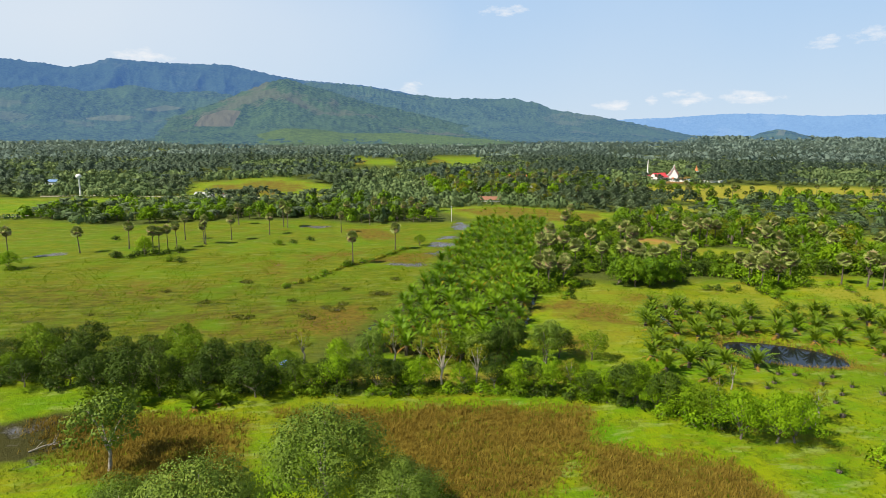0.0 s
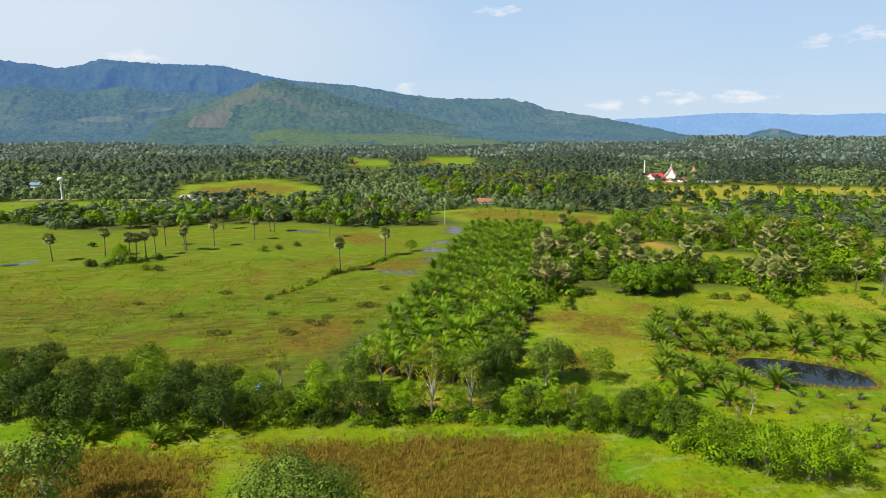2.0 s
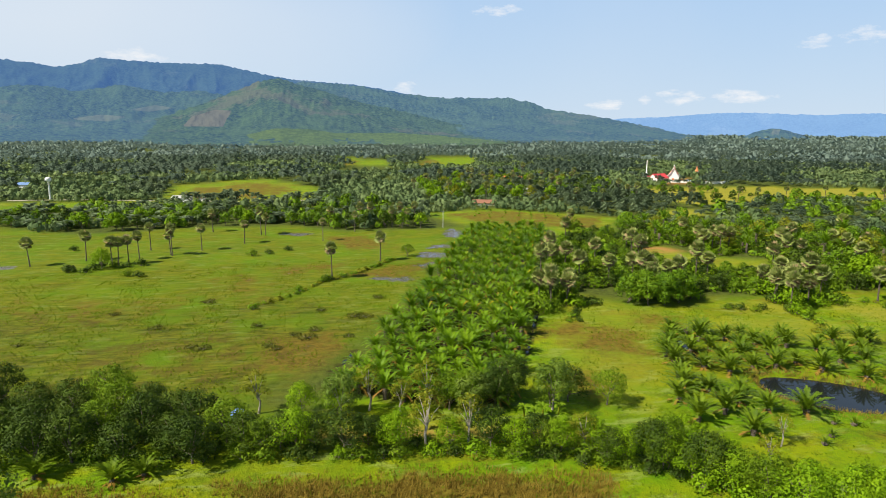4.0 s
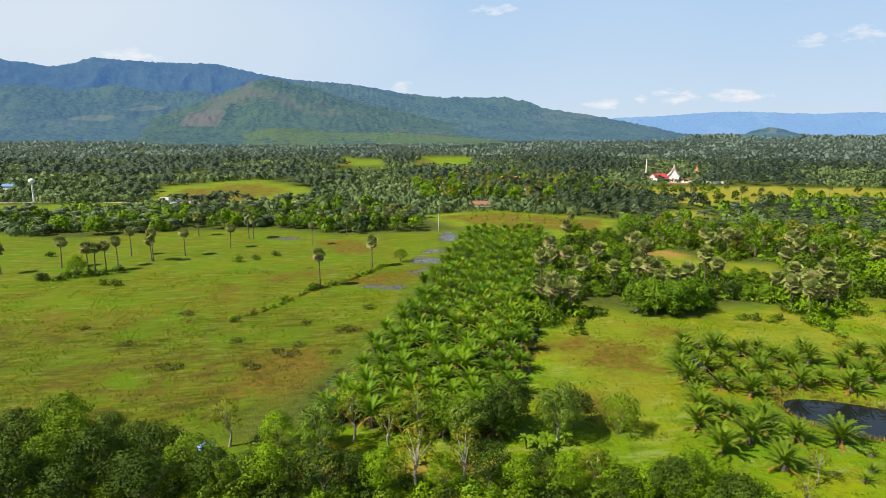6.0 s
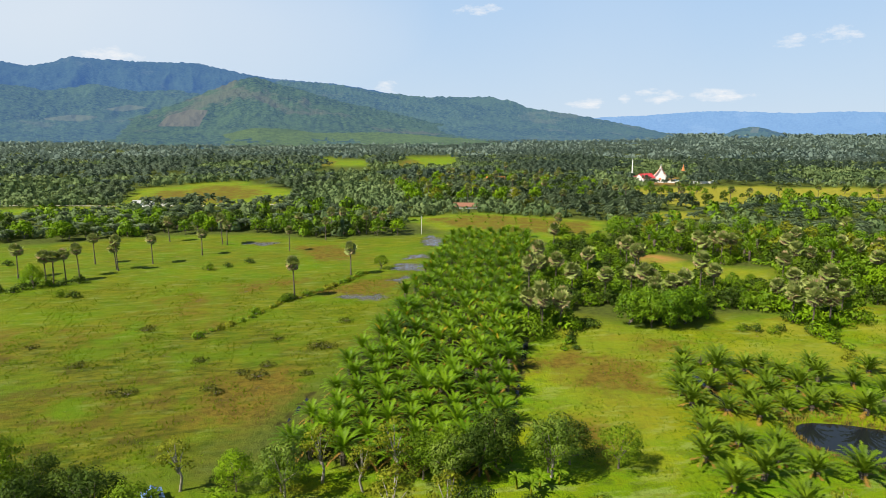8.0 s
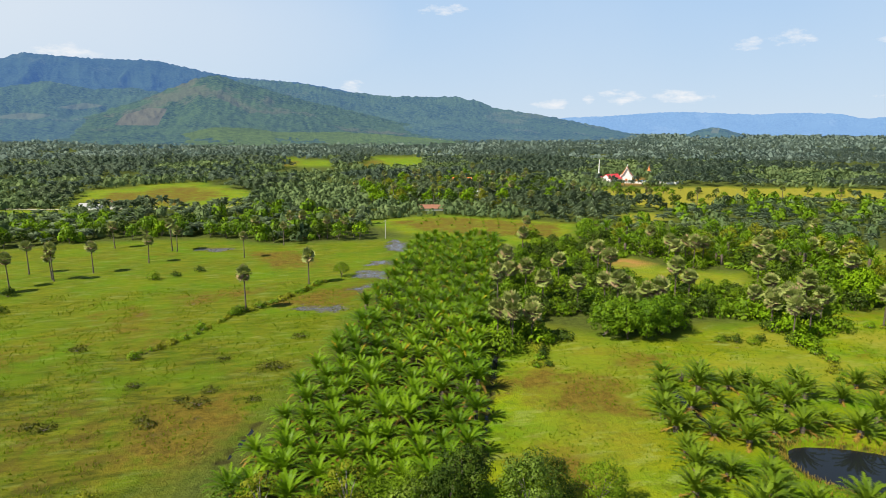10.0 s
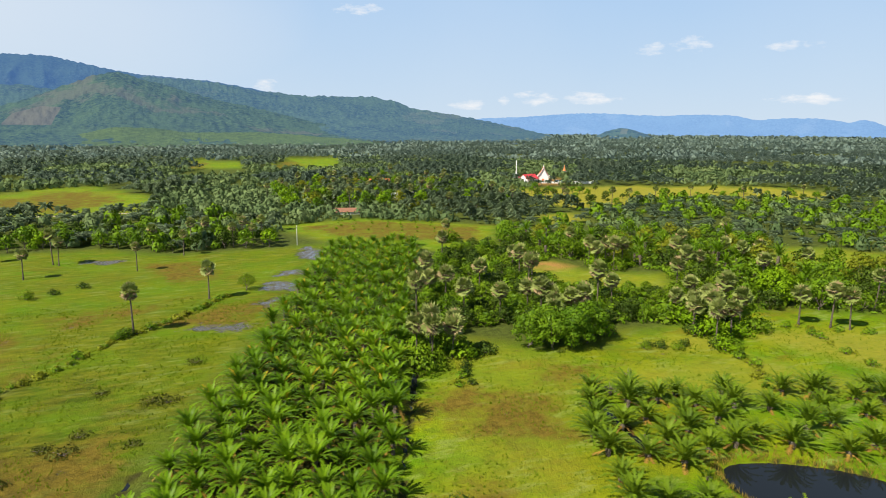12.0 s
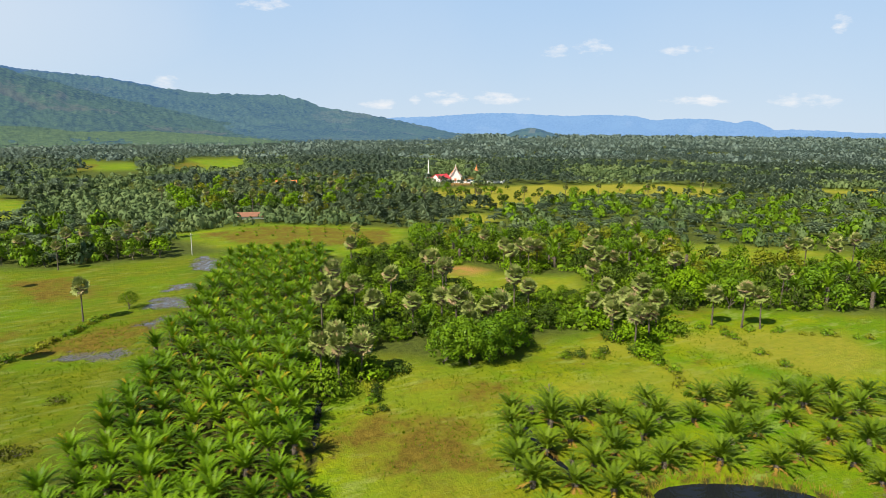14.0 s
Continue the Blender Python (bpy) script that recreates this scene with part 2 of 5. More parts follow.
def box(bm, x0, x1, y0, y1, z0, z1):
    m = Matrix.Translation(((x0 + x1) / 2, (y0 + y1) / 2, (z0 + z1) / 2)) @ Matrix.Diagonal((x1 - x0, y1 - y0, z1 - z0, 1))
    return bmesh.ops.create_cube(bm, size=1, matrix=m)["verts"]


def tube(bm, path, sides=7):
    """A tapered tube along [(x, y, z, radius), ...]."""
    rings = []
    for i, (x, y, z, r) in enumerate(path):
        a, b = path[max(i - 1, 0)], path[min(i + 1, len(path) - 1)]
        d = Vector((b[0] - a[0], b[1] - a[1], b[2] - a[2])).normalized()
        u = d.orthogonal().normalized() if abs(d.z) < 0.9 else d.cross(Vector((0, 1, 0))).normalized()
        v = d.cross(u)
        rings.append([bm.verts.new(Vector((x, y, z)) + r * (math.cos(2 * math.pi * k / sides) * u + math.sin(2 * math.pi * k / sides) * v)) for k in range(sides)])
    for p, q in zip(rings, rings[1:]):
        for k in range(sides):
            bm.faces.new((p[k], p[(k + 1) % sides], q[(k + 1) % sides], q[k])).smooth = True
    bm.faces.new(rings[-1])


def inside(poly, x, y):
    """Which points lie inside a polygon."""
    x, y = np.asarray(x, float), np.asarray(y, float)
    hit = np.zeros(x.shape, bool)
    for (x0, y0), (x1, y1) in zip(poly, poly[1:] + poly[:1]):
        if y0 == y1:
            continue
        hit ^= ((y0 > y) != (y1 > y)) & (x < (x1 - x0) * (y - y0) / (y1 - y0) + x0)
    return hit


def depth_in(poly, x, y):
    """Metres inside a polygon (negative outside)."""
    best = np.full(np.shape(x), 1e9)
    for (x0, y0), (x1, y1) in zip(poly, poly[1:] + poly[:1]):
        ex, ey = x1 - x0, y1 - y0
        t = np.clip(((x - x0) * ex + (y - y0) * ey) / (ex * ex + ey * ey + 1e-9), 0, 1)
        best = np.minimum(best, np.hypot(x - x0 - t * ex, y - y0 - t * ey))
    return np.where(inside(poly, x, y), best, -best)


def soft(poly, x, y, width):
    return np.clip(0.5 + depth_in(poly, x, y) / width, 0, 1)


# ---- plan of the land (x east of the first eye's line, y ahead) ----
POND = [(92, 134), (99, 133), (108, 127), (113, 120), (110.5, 113.5), (102, 115), (94, 119), (89.5, 126)]


def rounded(poly, times=2):
    """The outline with its corners cut off."""
    for _ in range(times):
        poly = [((1 - k) * a[0] + k * b[0], (1 - k) * a[1] + k * b[1]) for a, b in zip(poly, poly[1:] + poly[:1]) for k in (0.25, 0.75)]
    return poly


POND = rounded(POND)
DITCH = [(7.6, 151), (8.8, 150.5), (13.6, 163), (12.6, 163.4)]
DITCH_B = [(44.4, 141), (45.4, 140.6), (70.5, 200), (69.5, 200.4)]
DITCH_C = [(88.6, 158), (90, 157.6), (86.6, 140), (85.2, 140.4)]
PUDDLES = [[(60, 305), (70, 300), (74, 318), (68, 330), (62, 318)], [(40, 262), (52, 258), (56, 270), (47, 274)], [(-14, 322), (-4, 318), (2, 324), (-10, 329)],
           [(18, 229), (33, 224), (37, 229), (24, 233)], [(42, 244), (49, 250), (45, 254), (38, 247)], [(-112, 262), (-98, 266), (-104, 270)], [(48, 278), (58, 280), (60, 290), (52, 288)]]
ORANGE_PUDDLE = [(134, 262), (141, 255), (150, 258), (146, 266), (138, 268)]
BLACK_MUD = [(-66, 98), (-52, 94), (-41, 100), (-36, 110), (-38, 117), (-47, 119), (-60, 110)]
REED_BEDS = [[(-9, 112), (8, 109), (25, 108), (47, 103), (42, 92), (28, 78), (18, 76), (10, 92), (-3, 102)], [(-50, 115), (-28, 113), (-14, 108), (-12, 90), (-22, 84), (-40, 100)],
             [(40, 92), (60, 82), (62, 70), (40, 72), (36, 80)]]
REED_FIELDS = [[(60, 172), (71, 175), (84, 163), (78, 149), (66, 147), (61, 158)], [(22, 226), (35, 230), (52, 256), (36, 250), (20, 244)], [(70, 380), (110, 395), (160, 352), (140, 318), (110, 330), (90, 345)], [(-100, 560), (-50, 620), (-10, 540), (-40, 480), (-90, 490)], [(10, 880), (28, 970), (60, 980), (48, 865)], [(110, 815), (150, 980), (180, 985), (150, 800)], [(-6, 174), (9, 178), (14, 162), (5, 146), (-10, 150)], [(55, 172), (66, 175), (64, 166), (56, 164)], [(-12, 251), (6, 258), (17, 251), (-6, 241)], [(5, 316), (25, 314), (35, 284), (16, 281)],
               [(10, 236), (30, 250), (40, 248), (22, 230)], [(80, 172), (96, 178), (104, 172), (90, 166)], [(50, 140), (58, 150), (62, 136), (54, 128)]]
MEADOW = [(-240, 150), (-60, 150), (-7, 135), (17, 170), (81, 336), (54, 329), (17, 328), (-13, 350), (-62, 350), (-105, 336), (-155, 370), (-300, 360)]
FIELD_BACK = [(62, 389), (112, 402), (169, 352), (144, 307), (118, 300), (90, 325), (76, 340)]
FIELD_ORANGE = [(132, 262), (148, 270), (150, 250), (173, 236), (163, 219), (140, 226), (125, 240)]
FIELD_RIGHT = [(244, 262), (268, 252), (285, 232), (305, 206), (275, 192), (241, 212), (221, 233)]
FIELD_RICE = [(277, 530), (342, 528), (490, 480), (520, 402), (427, 372), (335, 425), (287, 395), (246, 399), (233, 440)]
FIELD_SMALL = [(205, 380), (237, 383), (222, 350), (195, 347)]
FIELD_FAR_RIGHT = [(575, 390), (640, 350), (600, 315), (512, 336)]
CLEARING_A = [(-102, 478), (-43, 457), (1, 459), (6, 548), (-45, 650), (-85, 632), (-118, 590)]
CLEARING_B = [(-300, 354), (-158, 377), (-166, 432), (-91, 437), (-102, 478), (-164, 476), (-330, 500)]
CLEARING_C = [(10, 880), (45, 1060), (105, 1030), (90, 850)]
CLEARING_D = [(110, 815), (180, 1070), (260, 1060), (186, 785)]
FRONT = [(-400, -300), (400, -300), (600, 60), (230, 150), (200, 170), (186, 184), (164, 196), (150, 188), (116, 189), (108, 183), (92, 190), (80, 200), (2, 134), (-60, 150), (-400, 150)]
OPEN = [MEADOW, FIELD_BACK, FIELD_ORANGE, FIELD_RIGHT, FIELD_RICE, FIELD_SMALL, FIELD_FAR_RIGHT, CLEARING_A, CLEARING_B, CLEARING_C, CLEARING_D, FRONT]
TEMPLE_YARD = [(305, 555), (335, 545), (370, 600), (350, 650), (318, 615)]
PLANTATION = [(8, 137), (38, 125), (113, 318), (77, 322)]


def ground_height(x, y):
    """The land is almost level; the pond and the ditches are dug into it."""
    z = 0.10 * np.sin(x * 0.11 + 1.3) * np.sin(y * 0.093) + 0.06 * np.sin(x * 0.31 + y * 0.17)
    z = z - 1.3 * np.clip((depth_in(POND, x, y) + 1.0) / 2.4, 0, 1)
    for d in (DITCH, DITCH_B, DITCH_C):
        z = z - 0.5 * np.clip((depth_in(d, x, y) + 1.0) / 1.4, 0, 1)
    return z


def stretch(lo, a, b, hi, step, growth=1.13):
    """Grid lines: even between a and b, wider and wider outside."""
    mid = list(np.arange(a, b + 1e-6, step))
    left, right = [], []
    s, v = step, a
    while v > lo:
        s *= growth
        v -= s
        left.append(max(v, lo))
    s, v = step, mid[-1]
    while v < hi:
        s *= growth
        v += s
        right.append(min(v, hi))
    return np.array(left[::-1] + mid + right)


gx, gy = stretch(-4900, -120, 180, 4900, 1.5), stretch(-4900, 55, 330, 4900, 1.5)
GX, GY = np.meshgrid(gx, gy)
GZ = np.where((np.abs(GX) < 400) & (GY < 500) & (GY > 0), ground_height(GX, GY), 0)
nx, ny = len(gx), len(gy)
idx = np.arange(nx * ny).reshape(ny, nx)
quads = np.stack([idx[:-1, :-1], idx[:-1, 1:], idx[1:, 1:], idx[1:, :-1]], -1).reshape(-1, 4)
FX, FY = GX.ravel(), GY.ravel()
reed_w = np.zeros(FX.shape)
for p in REED_BEDS:
    reed_w = np.maximum(reed_w, soft(p, FX, FY, 6))
for p in REED_FIELDS:
    reed_w = np.maximum(reed_w, 0.85 * soft(p, FX, FY, 8))
for p in ([(-45, 172), (-12, 180), (9, 178), (5, 146), (-45, 154)], [(-95, 225), (-60, 220), (-20, 215), (-40, 190), (-90, 195)], [(-39, 251), (-15, 244), (-2, 221), (-8, 204), (-28, 214)]):
    reed_w = np.maximum(reed_w, 0.45 * soft(p, FX, FY, 12))
wet_w = np.zeros(FX.shape)
for p in PUDDLES:
    wet_w = np.maximum(wet_w, soft(p, FX, FY, 7))
wet_w = np.maximum(wet_w, 0.3 * soft(BLACK_MUD, FX, FY, 8))
YELLOW_D = [(48, 135), (64, 122), (84, 160), (100, 165), (98, 182), (80, 196), (70, 190)]
YELLOW_A = [(119, 182), (136, 182), (134, 172), (118, 174)]
YELLOW_B = [(145, 178), (164, 174), (188, 158), (178, 142), (156, 140), (150, 158)]
YELLOW_C = [(100, 170), (134, 166), (148, 142), (118, 148), (104, 158)]
straw_w = np.zeros(FX.shape)
for p, w in ((FIELD_RICE, 1.0), (FIELD_SMALL, 0.9), (FIELD_FAR_RIGHT, 1.0), (FIELD_RIGHT, 0.35), (FIELD_BACK, 0.1), (CLEARING_A, 0.15), (FIELD_ORANGE, 0.4), (YELLOW_A, 0.75), (YELLOW_B, 0.75), (YELLOW_C, 0.55), (YELLOW_D, 0.3)):
    straw_w = np.maximum(straw_w, w * soft(p, FX, FY, 8))
open_w = np.zeros(FX.shape)
for p in OPEN:
    open_w = np.maximum(open_w, soft(p, FX, FY, 10))
PATH_STRIP = [(-4, 123), (14, 119), (30, 117.5), (48, 113.5), (47, 116.5), (30, 122), (14, 124), (-4, 127)]
earth_w = np.maximum.reduce([0.55 * soft(PATH_STRIP, FX, FY, 4), soft(ORANGE_PUDDLE, FX, FY, 8), soft(TEMPLE_YARD, FX, FY, 10) * 0.6])
DARK_SEDGE = [(-130, 215), (-70, 212), (-40, 196), (-10, 182), (6, 176), (10, 160), (2, 142), (-14, 134), (-60, 146)]
bank = np.maximum.reduce([0.45 * soft(DARK_SEDGE, FX, FY, 14), 0.95 * soft(BLACK_MUD, FX, FY, 9), np.clip(1 - np.abs(depth_in(POND, FX, FY) + 0.6) / 1.6, 0, 1)] + [np.clip(1 - np.abs(depth_in(d, FX, FY)) / 0.9, 0, 1) for d in (DITCH, DITCH_B, DITCH_C)])
# under the plantation: dark litter, with shade between the palms painted in
plant_shade_w = soft(PLANTATION, FX, FY, 6)
ROUGH = [(-260, 135), (-60, 138), (2, 130), (18, 168), (26, 192), (8, 214), (-40, 212), (-120, 222), (-260, 250)]
rough_w = np.maximum(soft(ROUGH, FX, FY, 22), 0.62 * soft(MEADOW, FX, FY, 10))

# grass land, with reed beds, wet hollows, ripe rice and shade-darkened woodland floor
GROUND, nt, bsdf, out = material("grass_land")
pos = world_vector(nt)
big, mid_n, fine, hair = noise_node(nt, 0.016, 4, 0.6, pos), noise_node(nt, 0.09, 5, 0.62, pos), noise_node(nt, 0.6, 5, 0.65, pos), noise_node(nt, 3.5, 3, 0.7, pos)


def field(name):
    a = nt.nodes.new("ShaderNodeAttribute")
    a.attribute_name = name
    return a


cover_a, cover_b = field("cover"), field("soil_shade")
split_a, split_b = nt.nodes.new("ShaderNodeSeparateColor"), nt.nodes.new("ShaderNodeSeparateColor")
nt.links.new(cover_a.outputs["Color"], split_a.inputs[0])
nt.links.new(cover_b.outputs["Color"], split_b.inputs[0])
flat = nt.nodes.new("ShaderNodeMapping")
flat.inputs["Scale"].default_value = (0.5, 1.6, 1.0)
flat.inputs["Rotation"].default_value = (0, 0, 0.35)
nt.links.new(pos, flat.inputs["Vector"])
stripes = nt.nodes.new("ShaderNodeMapping")
stripes.inputs["Scale"].default_value = (0.6, 1.5, 1.0)
stripes.inputs["Rotation"].default_value = (0, 0, -0.3)
nt.links.new(pos, stripes.inputs["Vector"])
lain = noise_node(nt, 0.22, 5, 0.7, flat.outputs[0])
col = blend(nt, remap(nt, mid_n, 0.38, 0.6), (0.105, 0.225, 0.002), (0.215, 0.265, 0.003))
col = blend(nt, remap(nt, big, 0.47, 0.6, 0.0, 0.5), col, (0.18, 0.17, 0.008))
col = blend(nt, remap(nt, noise_node(nt, 0.03, 6, 0.68, stripes.outputs[0]), 0.5, 0.6, 0.0, 0.6), col, (0.1, 0.205, 0.002))
col = blend(nt, remap(nt, lain, 0.53, 0.64, 0.0, 0.6), col, (0.25, 0.31, 0.075))
col = blend(nt, remap(nt, fine, 0.5, 0.72, 0.0, 0.55), col, (0.065, 0.115, 0.004))
col = blend(nt, remap(nt, noise_node(nt, 0.04, 6, 0.72, stripes.outputs[0]), 0.56, 0.65, 0.0, 0.6), col, (0.17, 0.13, 0.01))
col = blend(nt, remap(nt, noise_node(nt, 0.2, 7, 0.78, pos), 0.54, 0.62, 0.0, 0.55), col, (0.075, 0.1, 0.006))
tussock = noise_node(nt, 0.3, 6, 0.75, flat.outputs[0])
rough_c = blend(nt, remap(nt, tussock, 0.4, 0.6), (0.05, 0.068, 0.004), (0.16, 0.158, 0.011))
rough_c = blend(nt, remap(nt, noise_node(nt, 0.05, 5, 0.65, pos), 0.5, 0.62, 0.0, 0.8), rough_c, (0.095, 0.165, 0.003))
rough_c = blend(nt, remap(nt, lain, 0.54, 0.7, 0.0, 0.5), rough_c, (0.2, 0.24, 0.06))
col = blend(nt, calc(nt, "MULTIPLY", cover_a.outputs["Alpha"], remap(nt, mid_n, 0.3, 0.55, 0.55, 1.0)), col, rough_c)
straw = blend(nt, remap(nt, fine, 0.35, 0.65), (0.31, 0.27, 0.03), (0.23, 0.235, 0.02))
col = blend(nt, split_a.outputs[2], col, straw)
rag = calc(nt, "MULTIPLY", calc(nt, "SUBTRACT", noise_node(nt, 0.13, 6, 0.7, pos), 0.5), 2.8)
reed_f = remap(nt, calc(nt, "ADD", split_a.outputs[0], rag), 0.3, 0.95)
reed_c = blend(nt, remap(nt, calc(nt, "ADD", calc(nt, "MULTIPLY", fine, 0.6), calc(nt, "MULTIPLY", hair, 0.4)), 0.38, 0.62), (0.095, 0.07, 0.008), (0.21, 0.15, 0.02))
col = blend(nt, reed_f, col, reed_c)
# litter and low growth, with shade between the crowns darkened into the colour
floor_shade_c = blend(nt, remap(nt, fine, 0.35, 0.65), (0.05, 0.065, 0.012), (0.1, 0.125, 0.02))
col = blend(nt, split_b.outputs[0], floor_shade_c, col)
col = blend(nt, calc(nt, "MULTIPLY", split_b.outputs[1], remap(nt, mid_n, 0.2, 0.45)), col, (0.42, 0.2, 0.07))
# dark earth of banks and mud; under the palms it also paints shade
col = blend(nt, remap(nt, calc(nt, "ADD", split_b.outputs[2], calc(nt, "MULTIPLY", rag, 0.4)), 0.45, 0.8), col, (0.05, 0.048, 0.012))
wet_f = remap(nt, calc(nt, "ADD", split_a.outputs[1], rag), 0.45, 0.75)
col = blend(nt, wet_f, col, (0.1, 0.09, 0.075))
nt.links.new(col, bsdf.inputs["Base Color"])
nt.links.new(remap(nt, calc(nt, "MULTIPLY", wet_f, remap(nt, fine, 0.62, 0.45)), 0.0, 1.0, 0.95, 0.15), bsdf.inputs["Roughness"])
nt.links.new(remap(nt, wet_f, 0.0, 1.0, 0.1, 0.5), bsdf.inputs["Specular IOR Level"])
bump_h = calc(nt, "MULTIPLY", calc(nt, "ADD", fine, calc(nt, "MULTIPLY", hair, 0.5)), calc(nt, "SUBTRACT", 1.0, wet_f))
bump(nt, bsdf, bump_h, 0.9, 0.5)

me = sheet("ground", np.stack([FX, FY, GZ.ravel()], -1), quads, GROUND, True)
for name, chans in (("cover", (reed_w, wet_w, straw_w, rough_w)), ("soil_shade", (open_w, earth_w, np.maximum(bank, plant_shade_w * 0.8), np.ones(FX.shape)))):
    a = me.attributes.new(name, "FLOAT_COLOR", "POINT")
    a.data.foreach_set("color", np.stack(chans, -1).astype(np.float32).ravel())
tagged(new("ground", me), "level green meadows with brown reed beds and wet hollows", "ground", kind="structure")

# still, peat-dark water
WATER, nt, bsdf, out = material("dark_water")
bsdf.inputs["Base Color"].default_value = (0.012, 0.014, 0.016, 1)
bsdf.inputs["Roughness"].default_value = 0.04
bsdf.inputs["IOR"].default_value = 1.33
bsdf.inputs["Specular IOR Level"].default_value = 0.4
bump(nt, bsdf, noise_node(nt, 0.8, 3, 0.5, world_vector(nt)), 0.06, 0.05)


def water_sheet(name, poly, grow, z, label):
    cx, cy = sum(p[0] for p in poly) / len(poly), sum(p[1] for p in poly) / len(poly)
    bm = bmesh.new()
    bm.faces.new([bm.verts.new((cx + (x - cx) * grow, cy + (y - cy) * grow, z)) for x, y in poly])
    bmesh.ops.recalc_face_normals(bm, faces=bm.faces)
    for f in bm.faces:
        if f.normal.z < 0:
            f.normal_flip()
    ob = part(name, bm, WATER, None, label)
    return tagged(ob, category="water", kind="structure")


water_sheet("water_pond", POND, 1.05, -0.55, "still dark pond water between young oil palms")
for d in (DITCH, DITCH_B, DITCH_C):
    water_sheet("water_ditch", d, 1.0, -0.4, "narrow dark drainage ditch beside the palms")

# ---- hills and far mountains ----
def hill_material(name, deep, mid, bare, haze_tint, glow):
    """Wooded slopes with a few cleared patches; the haze before them is a blue emission."""
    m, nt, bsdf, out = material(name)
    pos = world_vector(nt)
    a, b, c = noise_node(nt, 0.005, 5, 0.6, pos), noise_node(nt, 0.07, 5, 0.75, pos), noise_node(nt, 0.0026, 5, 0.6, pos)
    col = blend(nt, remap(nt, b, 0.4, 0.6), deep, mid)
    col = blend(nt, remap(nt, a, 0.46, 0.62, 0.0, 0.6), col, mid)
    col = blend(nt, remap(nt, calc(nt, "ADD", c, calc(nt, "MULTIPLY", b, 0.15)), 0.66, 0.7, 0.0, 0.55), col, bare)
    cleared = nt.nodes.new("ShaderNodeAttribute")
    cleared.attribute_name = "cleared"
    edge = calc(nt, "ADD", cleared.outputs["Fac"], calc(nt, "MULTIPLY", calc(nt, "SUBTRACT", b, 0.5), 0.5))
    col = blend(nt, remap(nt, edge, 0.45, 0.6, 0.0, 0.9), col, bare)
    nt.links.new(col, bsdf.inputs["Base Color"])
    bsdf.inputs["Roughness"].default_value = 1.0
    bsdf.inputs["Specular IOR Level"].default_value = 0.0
    # the slope itself glows in the haze colour; nothing hangs before it
    bsdf.inputs["Emission Color"].default_value = (*haze_tint, 1)
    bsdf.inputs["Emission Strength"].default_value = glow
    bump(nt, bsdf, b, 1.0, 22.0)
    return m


# painted haze: bluer glow with distance, the farthest base colour bluish too
HILL_NEAR = hill_material("hazed_hill_woods", (0.014, 0.032, 0.01), (0.085, 0.135, 0.026), (0.15, 0.125, 0.06), (0.11, 0.22, 0.42), 0.295)
HILL_MID = hill_material("hazed_foothill_woods", (0.014, 0.03, 0.012), (0.08, 0.125, 0.032), (0.13, 0.14, 0.055), (0.11, 0.235, 0.49), 0.345)
HILL_FAR = hill_material("hazed_mountain_woods", (0.014, 0.03, 0.016), (0.045, 0.075, 0.03), (0.09, 0.11, 0.05), (0.105, 0.24, 0.57), 0.405)
HILL_BLUE = hill_material("hazed_distant_range", (0.04, 0.06, 0.06), (0.07, 0.1, 0.1), (0.1, 0.12, 0.11), (0.22, 0.42, 0.80), 0.6)
HILL_MEADOW = hill_material("hazed_hill_meadow", (0.08, 0.125, 0.03), (0.13, 0.19, 0.04), (0.03, 0.06, 0.02), (0.12, 0.22, 0.38), 0.2)


